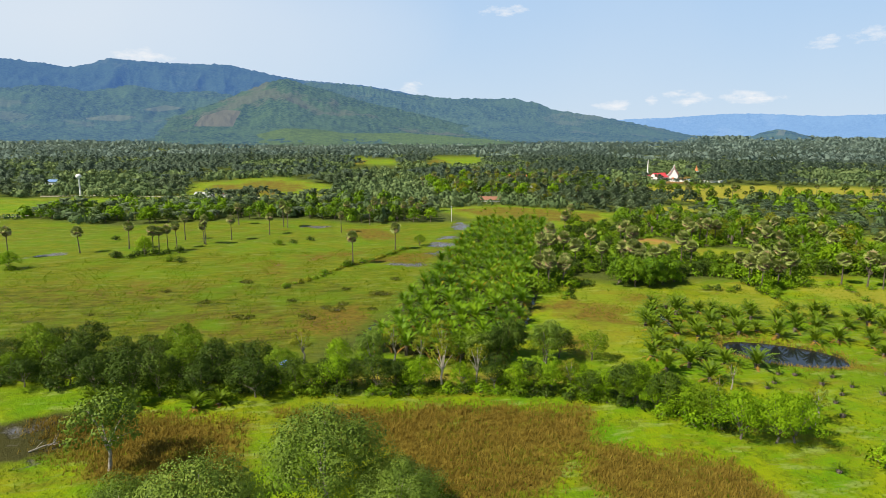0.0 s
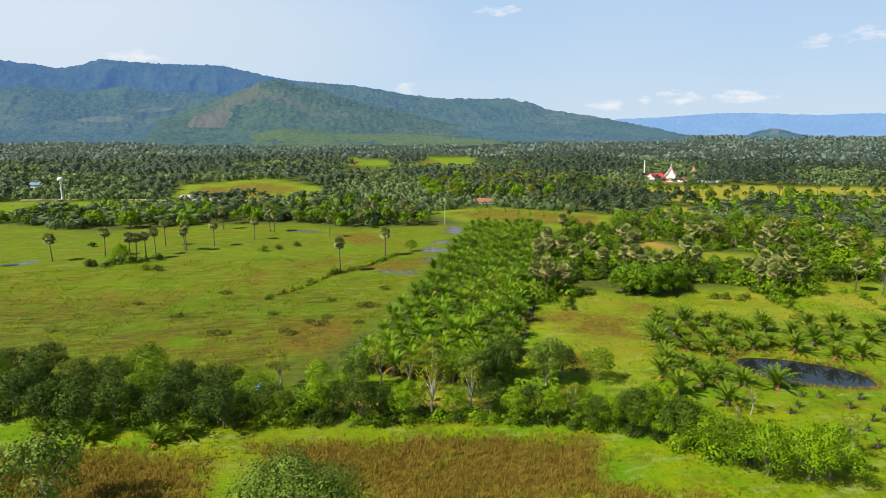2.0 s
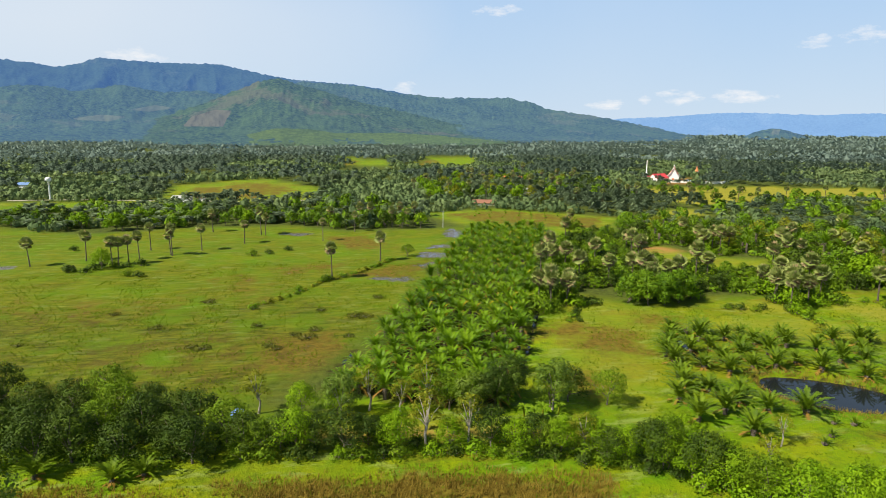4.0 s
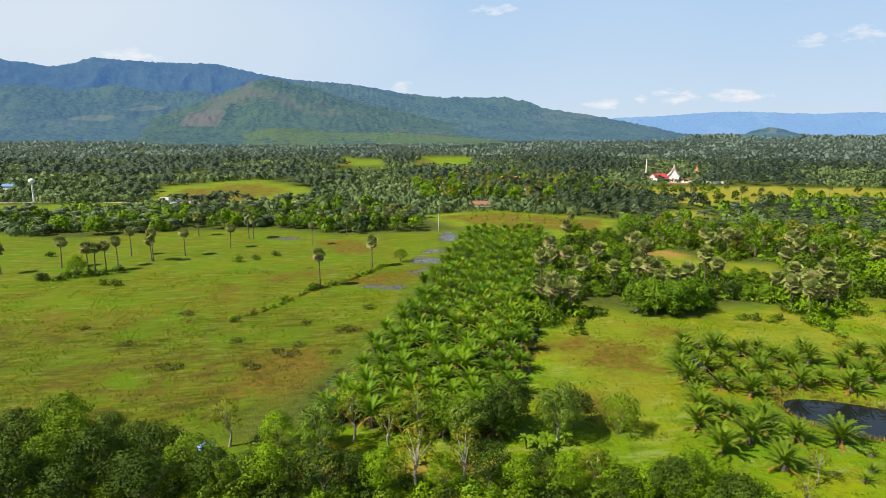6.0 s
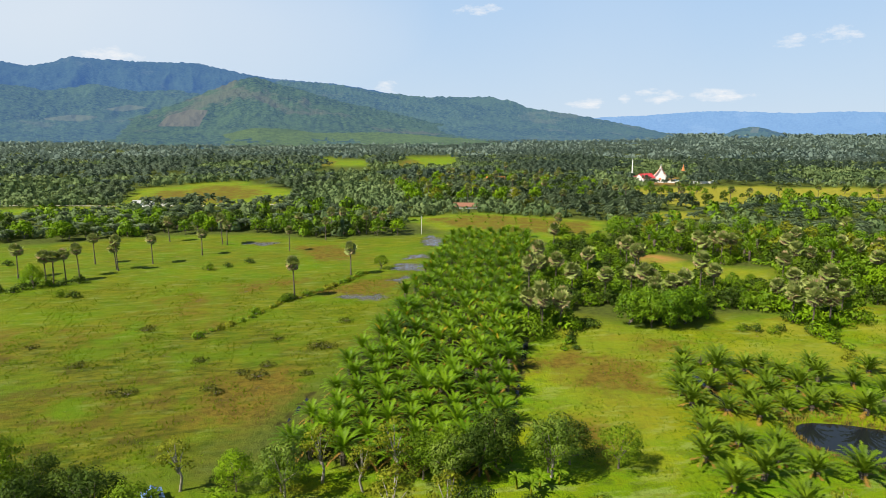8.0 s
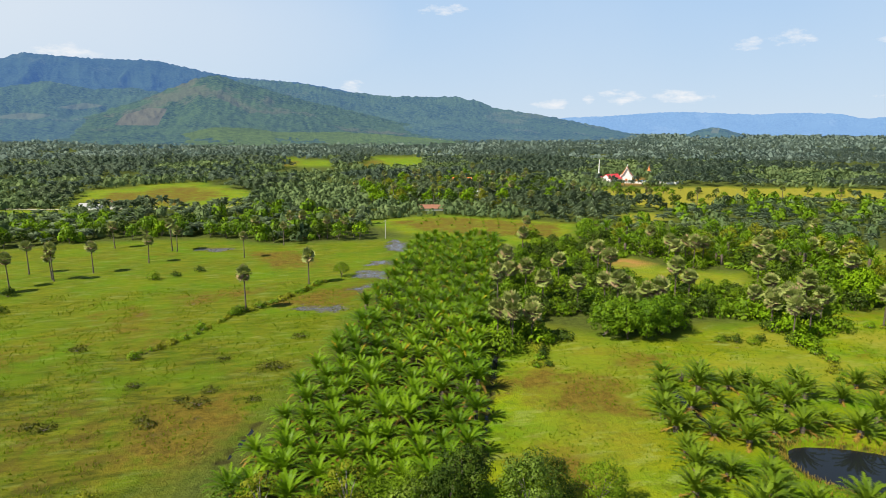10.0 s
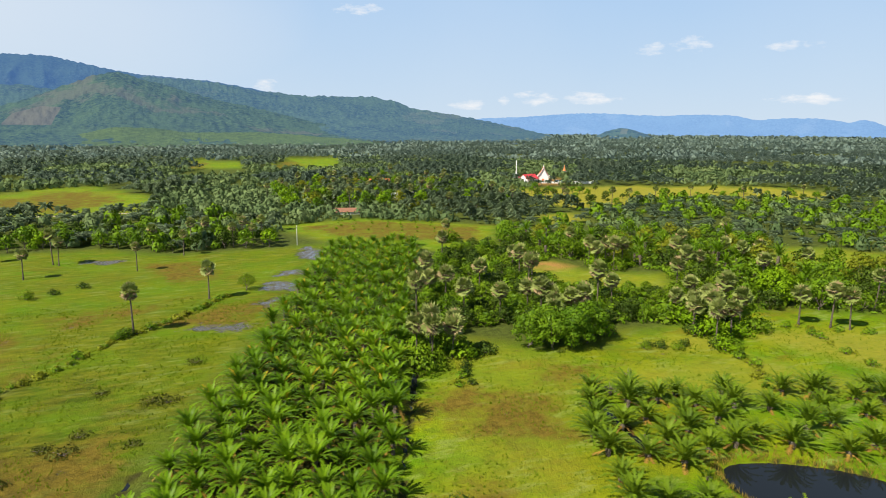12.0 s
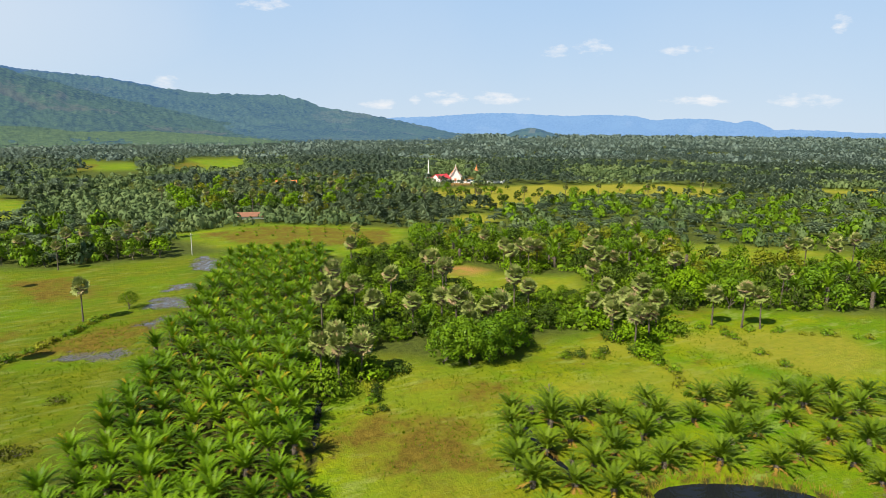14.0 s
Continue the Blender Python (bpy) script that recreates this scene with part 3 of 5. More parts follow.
def range_of_hills(name, crest, foot, top, back, mat, label, rough, seed, steps=0.09, spurs=0.5, patches=()):
    """A range whose crest line rises over the eye by (bearing, degrees); foot, top and back are distances; patches are cleared slopes."""
    eye = Vector((10.0, 35.0, 49.0))
    a = np.arange(crest[0][0], crest[-1][0] + 1e-6, steps)
    height = np.interp(a, [c[0] for c in crest], [c[1] for c in crest])
    k = 0.5 * np.exp(-np.linspace(-2, 2, 9) ** 2)
    height = np.convolve(np.pad(height, 4, mode="edge"), k / k.sum(), mode="valid")
    r = np.concatenate([np.linspace(foot, top, 64), np.linspace(top, back, 10)[1:]])
    A, R = np.meshgrid(np.radians(a), r)
    crest_z = 49.0 + np.tan(np.radians(height)) * top
    X, Y = eye.x + np.sin(A) * R, eye.y + np.cos(A) * R
    u = np.clip((R - foot) / (top - foot), 0, 1)
    rise = u ** 1.25 * (1 - 0.25 * np.sin(u * math.pi))
    fall = np.clip((R - top) / (back - top), 0, 1)
    n1 = np.array([noise.fractal(Vector((x / 300, y / 800, seed)), 1.0, 2.0, 5) for x, y in zip(X.ravel(), Y.ravel())]).reshape(X.shape)
    n2 = np.array([noise.noise(Vector((x / 16, y / 40, seed + 3))) + 0.7 * noise.noise(Vector((x / 45, y / 90, seed + 7))) for x, y in zip(X.ravel(), Y.ravel())]).reshape(X.shape)
    gully = 1 - np.abs(n1)
    body = crest_z[None, :] * (rise * (1 + spurs * (gully - 0.75) * np.sin(np.clip(u, 0, 1) * math.pi)) - 0.5 * fall)
    Z = body + n2 * rough * np.minimum(u * 3, 1) - 3.0
    n, m = X.shape
    ids = np.arange(n * m).reshape(n, m)
    f = np.stack([ids[:-1, :-1], ids[:-1, 1:], ids[1:, 1:], ids[1:, :-1]], -1).reshape(-1, 4)
    me = sheet(name, np.stack([X, Y, Z], -1).reshape(-1, 3), f, mat, True)
    bearing, lift = np.degrees(A).ravel(), np.degrees(np.arctan2(Z - eye.z, R)).ravel()
    bare = np.zeros(bearing.shape)
    for p in patches:
        bare = np.maximum(bare, soft(p, bearing, lift, 0.25))
    me.attributes.new("cleared", "FLOAT", "POINT").data.foreach_set("value", bare.astype(np.float32))
    return tagged(new(name, me), label, "mountain", kind="structure")


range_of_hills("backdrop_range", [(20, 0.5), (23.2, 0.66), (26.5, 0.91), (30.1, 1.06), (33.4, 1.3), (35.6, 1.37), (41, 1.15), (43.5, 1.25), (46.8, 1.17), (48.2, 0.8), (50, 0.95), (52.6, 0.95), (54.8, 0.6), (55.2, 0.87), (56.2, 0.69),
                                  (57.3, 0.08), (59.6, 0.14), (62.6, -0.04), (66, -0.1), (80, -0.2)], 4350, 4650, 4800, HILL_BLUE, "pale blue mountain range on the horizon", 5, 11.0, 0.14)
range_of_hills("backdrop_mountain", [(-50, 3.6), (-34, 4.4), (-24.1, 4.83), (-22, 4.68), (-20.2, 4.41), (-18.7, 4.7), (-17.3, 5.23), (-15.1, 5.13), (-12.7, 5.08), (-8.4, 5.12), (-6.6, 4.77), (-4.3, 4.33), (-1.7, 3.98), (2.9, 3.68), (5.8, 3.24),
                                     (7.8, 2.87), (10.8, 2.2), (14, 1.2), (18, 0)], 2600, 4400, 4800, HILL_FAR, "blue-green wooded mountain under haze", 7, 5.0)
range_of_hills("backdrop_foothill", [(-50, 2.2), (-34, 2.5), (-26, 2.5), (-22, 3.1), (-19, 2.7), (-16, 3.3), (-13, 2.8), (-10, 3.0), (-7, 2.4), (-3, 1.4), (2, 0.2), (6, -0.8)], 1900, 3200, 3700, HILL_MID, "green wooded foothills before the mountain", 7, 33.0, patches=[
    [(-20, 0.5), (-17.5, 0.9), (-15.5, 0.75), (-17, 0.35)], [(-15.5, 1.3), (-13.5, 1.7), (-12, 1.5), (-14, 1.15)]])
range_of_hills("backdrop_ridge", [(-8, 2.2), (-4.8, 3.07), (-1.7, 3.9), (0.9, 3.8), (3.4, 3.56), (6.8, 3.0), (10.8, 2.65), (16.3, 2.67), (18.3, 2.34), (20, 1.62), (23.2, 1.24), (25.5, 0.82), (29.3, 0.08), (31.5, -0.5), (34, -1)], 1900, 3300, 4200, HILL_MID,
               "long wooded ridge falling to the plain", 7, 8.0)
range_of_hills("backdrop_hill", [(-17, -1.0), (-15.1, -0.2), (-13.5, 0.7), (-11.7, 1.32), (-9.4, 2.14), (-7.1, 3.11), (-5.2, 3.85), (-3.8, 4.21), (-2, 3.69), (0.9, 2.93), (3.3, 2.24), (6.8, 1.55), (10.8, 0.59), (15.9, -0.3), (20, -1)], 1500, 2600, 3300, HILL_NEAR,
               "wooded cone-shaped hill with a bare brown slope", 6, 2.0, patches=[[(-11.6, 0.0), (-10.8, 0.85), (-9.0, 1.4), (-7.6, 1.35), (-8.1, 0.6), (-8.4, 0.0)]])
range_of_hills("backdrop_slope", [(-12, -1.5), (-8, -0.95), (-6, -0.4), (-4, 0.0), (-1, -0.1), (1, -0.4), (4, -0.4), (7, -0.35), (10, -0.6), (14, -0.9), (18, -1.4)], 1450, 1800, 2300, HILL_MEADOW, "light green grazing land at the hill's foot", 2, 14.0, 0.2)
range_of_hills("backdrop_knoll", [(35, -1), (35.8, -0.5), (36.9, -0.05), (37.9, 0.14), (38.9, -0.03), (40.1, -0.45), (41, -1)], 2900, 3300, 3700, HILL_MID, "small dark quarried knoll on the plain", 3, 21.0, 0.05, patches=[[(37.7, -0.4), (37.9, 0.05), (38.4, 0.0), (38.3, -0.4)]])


# ---- plants ----
rng = np.random.default_rng(7)


def leaf_quads(centres, normals, size, gen, stretch_y=1.0):
    """A folded leaf spray at each centre."""
    n = len(centres)
    nrm = normals + gen.normal(0, 0.2, (n, 3))
    nrm /= np.linalg.norm(nrm, axis=1, keepdims=True) + 1e-9
    t = np.cross(nrm, gen.normal(0, 1, (n, 3)))
    t /= np.linalg.norm(t, axis=1, keepdims=True) + 1e-9
    b = np.cross(nrm, t)
    s = (size * gen.uniform(0.6, 1.35, n))[:, None]
    v = np.stack([centres - t * s * 0.62, centres - b * s * 0.42 * stretch_y - nrm * s * 0.1, centres + t * s * 0.62 - nrm * s * 0.25, centres + b * s * 0.42 * stretch_y + nrm * s * 0.16], 1)
    ids = np.arange(n * 4).reshape(n, 4)
    f = np.concatenate([ids[:, [0, 1, 2]], ids[:, [0, 2, 3]]])
    return v.reshape(-1, 3), f


def sphere_points(n, gen):
    p = gen.normal(0, 1, (n, 3))
    return p / np.linalg.norm(p, axis=1, keepdims=True)


def unit(v):
    return v / (np.linalg.norm(v, axis=1, keepdims=True) + 1e-9)


def crown_mesh(name, blobs, per_m2, size, mat, seed):
    """A crown of leaf sprays over and inside many overlapping clumps, thinner underneath; the leaves of a clump are lit together."""
    gen = np.random.default_rng(seed)
    vs, fs, ns, off = [], [], [], 0
    middle = np.mean([b[:3] for b in blobs], axis=0)
    for x, y, z, rx, rz in blobs:
        n = max(int(4 * math.pi * rx * rz * per_m2), 12)
        d = sphere_points(n, gen)
        d = d[d[:, 2] > -0.65]
        ripple = 1 + 0.18 * np.sin(d[:, 0] * 5 + x * 3) * np.sin(d[:, 1] * 6 + y * 2) + 0.12 * np.sin(d[:, 2] * 9 + z)
        r = ripple * np.where(gen.random(len(d)) < 0.8, gen.uniform(0.88, 1.1, len(d)), gen.uniform(0.5, 0.9, len(d)))
        c = np.array([x, y, z]) + d * np.array([rx, rx, rz]) * r[:, None]
        v, f = leaf_quads(c, d + np.array([0, 0, 0.35]), size, gen)
        leaf_n = unit(d * 0.8 + unit(c - middle) * 0.35 + gen.normal(0, 0.22, d.shape) + np.array([0, 0, 0.12]))
        vs.append(v)
        fs.append(f + off)
        ns.append(np.repeat(leaf_n, 4, axis=0))
        off += len(v)
    return sheet(name, np.concatenate(vs), np.concatenate(fs), mat, normals=np.concatenate(ns))


def tree(name, height, spread, leaf, bark, seed, lobes=12, per_m2=3.2, size=0.5, bare=0.28, label="", category="tree", open_crown=False, lobe=1.0):
    """A broad-leaved tree: tapered trunk, limbs to every clump, and a ragged crown."""
    gen = np.random.default_rng(seed)
    root = new(name)
    blobs, bm = [], bmesh.new()
    fork = height * bare
    tube(bm, [(0, 0, -0.2, 0.05 * height * 0.55), (0.03 * height * gen.normal(), 0.02 * height * gen.normal(), fork * 0.6, 0.035 * height * 0.55), (0.05, 0.02, fork, 0.03 * height * 0.55)], 8)
    crown_low, crown_high = fork * 1.05, height
    for i in range(lobes):
        a = 2.4 * i + gen.uniform(-0.5, 0.5)
        h = (i + 0.5) / lobes
        ring = spread * (0.68 * math.sqrt(max(1 - (1.25 * h - 0.25) ** 2, 0.03))) * gen.uniform(0.8, 1.2)
        if i == lobes - 1:
            ring *= 0.25
        r = spread * gen.uniform(0.24, 0.48) * (0.75 if open_crown else 1.0) * lobe
        z = crown_low + (crown_high - crown_low) * (0.16 + 0.72 * h)
        x, y = ring * math.cos(a), ring * math.sin(a)
        blobs.append((x, y, z, r, r * gen.uniform(0.62, 0.85)))
        if i % max(math.ceil(lobes / 8), 1):
            continue
        tube(bm, [(0.05, 0.02, fork * gen.uniform(0.75, 1.0), 0.014 * height), (x * 0.45, y * 0.45, fork + (z - fork) * 0.55, 0.008 * height), (x * 0.9, y * 0.9, z + r * 0.1, 0.003 * height)], 5)
    if not open_crown:
        blobs.append((0, 0, (crown_low + crown_high) * 0.5, spread * 0.55, (crown_high - crown_low) * 0.38))
    part("trunk", bm, bark, root)
    part("crown", crown_mesh("crown", blobs, per_m2, size, leaf, seed), leaf, root)
    return tagged(root, label, category)


def bush(name, height, spread, leaf, seed, per_m2=5.0, size=0.4, label="", lobes=5):
    gen = np.random.default_rng(seed)
    root = new(name)
    blobs, bm = [], bmesh.new()
    for i in range(lobes):
        a = 2.4 * i
        d = spread * (0.0 if i == 0 else 0.58) * gen.uniform(0.75, 1.1)
        r = spread * gen.uniform(0.42, 0.58)
        h = height * gen.uniform(0.3, 0.5) if i else height * 0.55
        blobs.append((d * math.cos(a), d * math.sin(a), h, r, h * 0.95))
        tube(bm, [(0, 0, -0.1, 0.09), (d * 0.5 * math.cos(a), d * 0.5 * math.sin(a), h * 0.6, 0.05), (d * math.cos(a), d * math.sin(a), h, 0.02)], 5)
    part("stem", bm, BARK, root)
    part("crown", crown_mesh("crown", blobs, per_m2, size, leaf, seed), leaf, root)
    return tagged(root, label, "bush")


def frond_arrays(length, up, droop, leaflets, gen, width=0.85, lift=0.25):
    """A feather frond growing along +x from the origin: a rib with leaflets joined to it on both sides."""
    t = np.linspace(0, 1, leaflets + 2)
    ang = up - droop * t ** 1.25
    seg = length / (leaflets + 1)
    x = np.concatenate([[0], np.cumsum(np.cos(ang[:-1]) * seg)])
    z = np.concatenate([[0], np.cumsum(np.sin(ang[:-1]) * seg)])
    v, f = [], []
    for i in range(len(t)):
        w = 0.06 * (1.1 - t[i])
        v += [(x[i], -w, z[i]), (x[i], w, z[i])]
        if i:
            k = 2 * i - 2
            f += [(k, k + 2, k + 3), (k, k + 3, k + 1)]
    for i in range(1, leaflets + 1):
        reach = width * math.sin(math.pi * min(0.14 + 0.84 * t[i], 1.0)) ** 0.6 * gen.uniform(0.75, 1.25)
        s, c = math.sin(ang[i]), math.cos(ang[i])
        for k, side in ((0, -1), (1, 1)):
            fwd, rise = reach * (0.9 + gen.normal(0, 0.12)), reach * (lift - gen.uniform(0.0, 0.5))
            v.append((x[i] + fwd * c - rise * s, side * reach * 0.8, z[i] + fwd * s + rise * c))
            f.append((2 * i + k, 2 * i + 2 + k, len(v) - 1) if side > 0 else (2 * i + 2 + k, 2 * i + k, len(v) - 1))
    return np.array(v), np.array(f)


def turned(v, yaw, at):
    c, s = math.cos(yaw), math.sin(yaw)
    return np.stack([v[:, 0] * c - v[:, 1] * s, v[:, 0] * s + v[:, 1] * c, v[:, 2]], -1) + np.array(at)


def oil_palm(name, trunk_h, reach, count, leaf, seed, label, leaflets=16, single=False, dry=2, erect=0.0):
    """An oil palm: stout ringed trunk and a fountain of arching fronds."""
    gen = np.random.default_rng(seed)
    root = new(name)
    bm = bmesh.new()
    tube(bm, [(0, 0, -0.2, 0.42), (0, 0, trunk_h * 0.5, 0.36), (0, 0, trunk_h, 0.4), (0, 0, trunk_h + 0.35, 0.15)], 9)
    for i in range(14):
        a, h = i * 2.4, trunk_h * (0.25 + 0.05 * i)
        tube(bm, [(0.33 * math.cos(a), 0.33 * math.sin(a), h, 0.08), (0.55 * math.cos(a), 0.55 * math.sin(a), h + 0.3, 0.04)], 4)
    part("trunk", bm, BARK_PALM, root)
    vs, fs, dvs, dfs, off, doff = [], [], [], [], 0, 0
    for i in range(count + dry):
        old = i / count
        up = 1.5 - (0.8 - erect) * min(old, 1) + gen.normal(0, 0.1) if i < count else -0.1
        v, f = frond_arrays(reach * (0.8 + 0.25 * min(old * 2, 1)) * gen.uniform(0.92, 1.06) * (1 if i < count else 0.72), up, (0.85 + 0.75 * min(old, 1)) if i < count else 0.9, leaflets, gen, 0.135 * reach, 0.3)
        v = turned(v, i * 2.39996 + gen.normal(0, 0.08), (0, 0, trunk_h + 0.15 - 0.25 * min(old, 1)))
        if i >= count:
            dvs.append(v), dfs.append(f + doff)
            doff += len(v)
        elif single:
            part("frond", sheet("frond", v, f, leaf), leaf, root)
        else:
            vs.append(v), fs.append(f + off)
            off += len(v)
    if vs:
        part("crown", sheet("crown", np.concatenate(vs), np.concatenate(fs), leaf), leaf, root)
    if dvs:
        part("dry_skirt", sheet("dry_skirt", np.concatenate(dvs), np.concatenate(dfs), LEAF_DRY), LEAF_DRY, root, "yellow and brown withered fronds")
    return tagged(root, label, "oil palm")


def sugar_palm(name, height, seed, label, fans=30, radius=1.35, skirt=12):
    """A fan palm: slim bare trunk, a round head of stiff fans, dead fans hanging below."""
    gen = np.random.default_rng(seed)
    root = new(name)
    bm = bmesh.new()
    bx, by = gen.normal(0, 0.02 * height), gen.normal(0, 0.02 * height)
    tube(bm, [(0, 0, -0.2, 0.3), (bx * 0.3, by * 0.3, height * 0.15, 0.22), (bx * 0.8, by * 0.8, height * 0.7, 0.17), (bx, by, height, 0.2)], 8)
    part("trunk", bm, BARK_PALM, root)
    for word, n, mat in (("crown", fans, LEAF_SUGAR), ("dead_skirt", skirt, LEAF_TAN)):
        vs, fs, off = [], [], 0
        for i in range(n):
            a = i * 2.39996
            e = radians(86 - 140 * (i + 0.5) / n) if word == "crown" else radians(-60)
            d = np.array([math.cos(a) * math.cos(e), math.sin(a) * math.cos(e), math.sin(e)])
            side = np.cross(d, [0, 0, 1.0])
            side /= np.linalg.norm(side) + 1e-9
            nrm = np.cross(side, d)
            w = gen.uniform(-0.8, 0.8)
            side, nrm = math.cos(w) * side + math.sin(w) * nrm, math.cos(w) * nrm - math.sin(w) * side
            stem, span = radius * gen.uniform(0.5, 0.75), radius * gen.uniform(0.75, 1.0)
            base = np.array([bx, by, height]) + d * stem * (1 if word == "crown" else 0.6)
            v = [np.array([bx, by, height]) - side * 0.04, np.array([bx, by, height]) + side * 0.04, base]
            f = [(0, 1, 2)]
            for j in range(9):
                g = radians(-100 + 200 * j / 8) + gen.normal(0, 0.05)
                tip = base + span * (math.cos(g) * d * 0.9 + math.sin(g) * side) * gen.uniform(0.85, 1.1) + nrm * span * (0.2 - 0.35 * gen.random())
                v.append(tip)
            k = len(v)
            for j in range(9):
                g = radians(-100 + 200 * (j + 0.5) / 8)
                v.append(base + span * 0.62 * (math.cos(g) * d * 0.9 + math.sin(g) * side))
            for j in range(8):
                f += [(2, 3 + j, k + j), (2, k + j, 4 + j)]
            vs.append(np.array(v)), fs.append(np.array(f) + off)
            off += len(v)
        part(word, sheet(word, np.concatenate(vs), np.concatenate(fs), mat), mat, root, "" if word == "crown" else "brown dead fans hanging under the crown")
    return tagged(root, label, "sugar palm")


def scatter(poly, spacing, gen, holes=(), tries=12):
    """Even but irregular points in a polygon, at least a spacing apart, outside the holes."""
    xs, ys = [p[0] for p in poly], [p[1] for p in poly]
    area = (max(xs) - min(xs)) * (max(ys) - min(ys))
    n = int(area / spacing ** 2 * tries)
    x, y = gen.uniform(min(xs), max(xs), n), gen.uniform(min(ys), max(ys), n)
    ok = inside(poly, x, y)
    for h in holes:
        ok &= ~inside(h, x, y)
    cells, out = {}, []
    for px, py in zip(x[ok], y[ok]):
        c = (int(px // spacing), int(py // spacing))
        if all((px - qx) ** 2 + (py - qy) ** 2 > (spacing * 0.85) ** 2 for i in (-1, 0, 1) for j in (-1, 0, 1) for qx, qy in cells.get((c[0] + i, c[1] + j), ())):
            cells.setdefault(c, []).append((px, py))
            out.append((px, py))
    return out


used = set()


def stand(kinds, spots, gen, group="", small=0.8, large=1.2, sink=0.0):
    """Set copies of the kinds at the spots; each pattern itself takes the first of its spots, unscaled."""
    for x, y in spots:
        entry = kinds[int(gen.integers(len(kinds)))]
        if entry.name in used:
            copy_thing(entry, place(x, y, gen.uniform(0, 360), gen.uniform(small, large), sink, gen.normal(0, 1.5), gen.uniform(0.9, 1.12)))
        else:
            entry.matrix_basis = place(x, y, gen.uniform(0, 360), 1.0, sink)
            used.add(entry.name)
            tagged(entry, group=group)


# ---- the oil palm plantation ----
gen = np.random.default_rng(21)
near_palms = [oil_palm("oil_palm", h, r, 34, LEAF_OIL, 40 + i, "mature oil palm with dense dark green arching fronds", single=True, dry=d, leaflets=24) for i, (h, r, d) in enumerate(((1.7, 4.1, 4), (2.1, 4.3, 2), (1.5, 4.0, 8)))]
row_palms = [oil_palm("oil_palm", h, r, 32, LEAF_OIL, 50 + i, "mature oil palm with dense dark green arching fronds", dry=d, leaflets=13) for i, (h, r, d) in enumerate(((1.8, 4.1, 2), (2.2, 4.4, 0), (1.5, 4.0, 3), (2.0, 4.2, 0)))]
(ax, ay), (bx, by), (cx, cy), (dx, dy) = PLANTATION
first, rest = [], []
ROWS_ACROSS, ROWS_ALONG = 8, 36
for j in range(ROWS_ALONG):
    for i in range(ROWS_ACROSS):
        u, v = (i + 0.25 + 0.5 * (j % 2)) / ROWS_ACROSS, (j + 0.4) / ROWS_ALONG
        x = (ax * (1 - u) + bx * u) * (1 - v) + (dx * (1 - u) + cx * u) * v + gen.normal(0, 0.5)
        y = (ay * (1 - u) + by * u) * (1 - v) + (dy * (1 - u) + cy * u) * v + gen.normal(0, 0.5)
        (first if j < 8 else rest).append((x, y))
stand(near_palms, first, gen, "oil palms of the plantation", 0.85, 1.05)
stand(row_palms, rest, gen, "oil palms of the plantation", 0.88, 1.1)

# ---- young palms round the pond ----
young = [oil_palm("young_oil_palm", h, r, 30, LEAF_YOUNG, 70 + i, "young oil palm with a low trunk and spreading fronds", dry=d, erect=0.15, leaflets=14) for i, (h, r, d) in enumerate(((0.6, 4.3, 4), (0.9, 4.7, 2), (0.5, 4.0, 6)))]
YOUNG_BACK = [(90, 162), (84, 152), (79, 142), (93, 155), (92, 149), (99, 154), (98, 147), (104, 150), (94, 137), (103, 144), (110, 147), (99, 136.5), (105, 138), (115, 144), (107, 133), (114, 136), (113, 128), (120, 136), (129, 136), (119, 128), (129, 129), (136, 132),
              (124, 123), (143, 132), (122, 118), (133, 125), (87, 158), (124, 141), (137, 138), (146, 138), (152, 130), (141, 122), (150, 122)]
YOUNG_SIDE = [(84, 153), (76, 135), (70, 125), (69, 117), (78, 128), (83, 126), (83, 118), (89, 116), (75, 111), (72, 118), (84, 139), (74, 130), (80, 147), (80, 122)]
fill = scatter([(84, 160), (100, 160), (155, 137), (153, 116), (122, 114), (117, 128), (103, 136), (88, 136)], 4.6, gen) + scatter([(67, 112), (80, 112), (88, 134), (86, 156), (77, 142)], 4.8, gen)
spots = []
for p in YOUNG_BACK + YOUNG_SIDE + fill:
    if all((p[0] - q[0]) ** 2 + (p[1] - q[1]) ** 2 > 19 for q in spots) and depth_in(POND, np.array(p[0]), np.array(p[1])) < -1.5:
        spots.append(p)
stand(young, spots, gen, "young oil palms round the pond", 0.85, 1.12)
sapling = [oil_palm("palm_sapling", 0.3, 1.9, 13, LEAF_YOUNG, 80 + i, "small yellowish oil palm sapling in the grass", dry=0, leaflets=7) for i in range(2)]
SAPLINGS = [(94, 111), (96, 106), (101, 104), (87, 108), (84, 106), (96, 101), (89, 93), (101, 109), (104, 100), (121, 112), (113, 108), (74, 77), (110, 104), (84, 98), (92, 98), (116, 100), (99, 92), (80, 90), (108, 94), (88, 144), (96, 143), (101, 149), (88, 131), (91, 112)]
stand(sapling, SAPLINGS, gen, "palm saplings beside the pond", 0.7, 1.1)

stand(young, [(-23, 114), (-19, 115), (-34, 117), (-41, 120)], gen, "young oil palms at the grove's edge", 0.75, 0.95)

# ---- fan palms ----
fan = [sugar_palm("sugar_palm", h, 90 + i, "tall sugar palm with a grey-green round head of fans", radius=r) for i, (h, r) in enumerate(((9.3, 1.75), (10.2, 1.7), (8.4, 1.85)))]
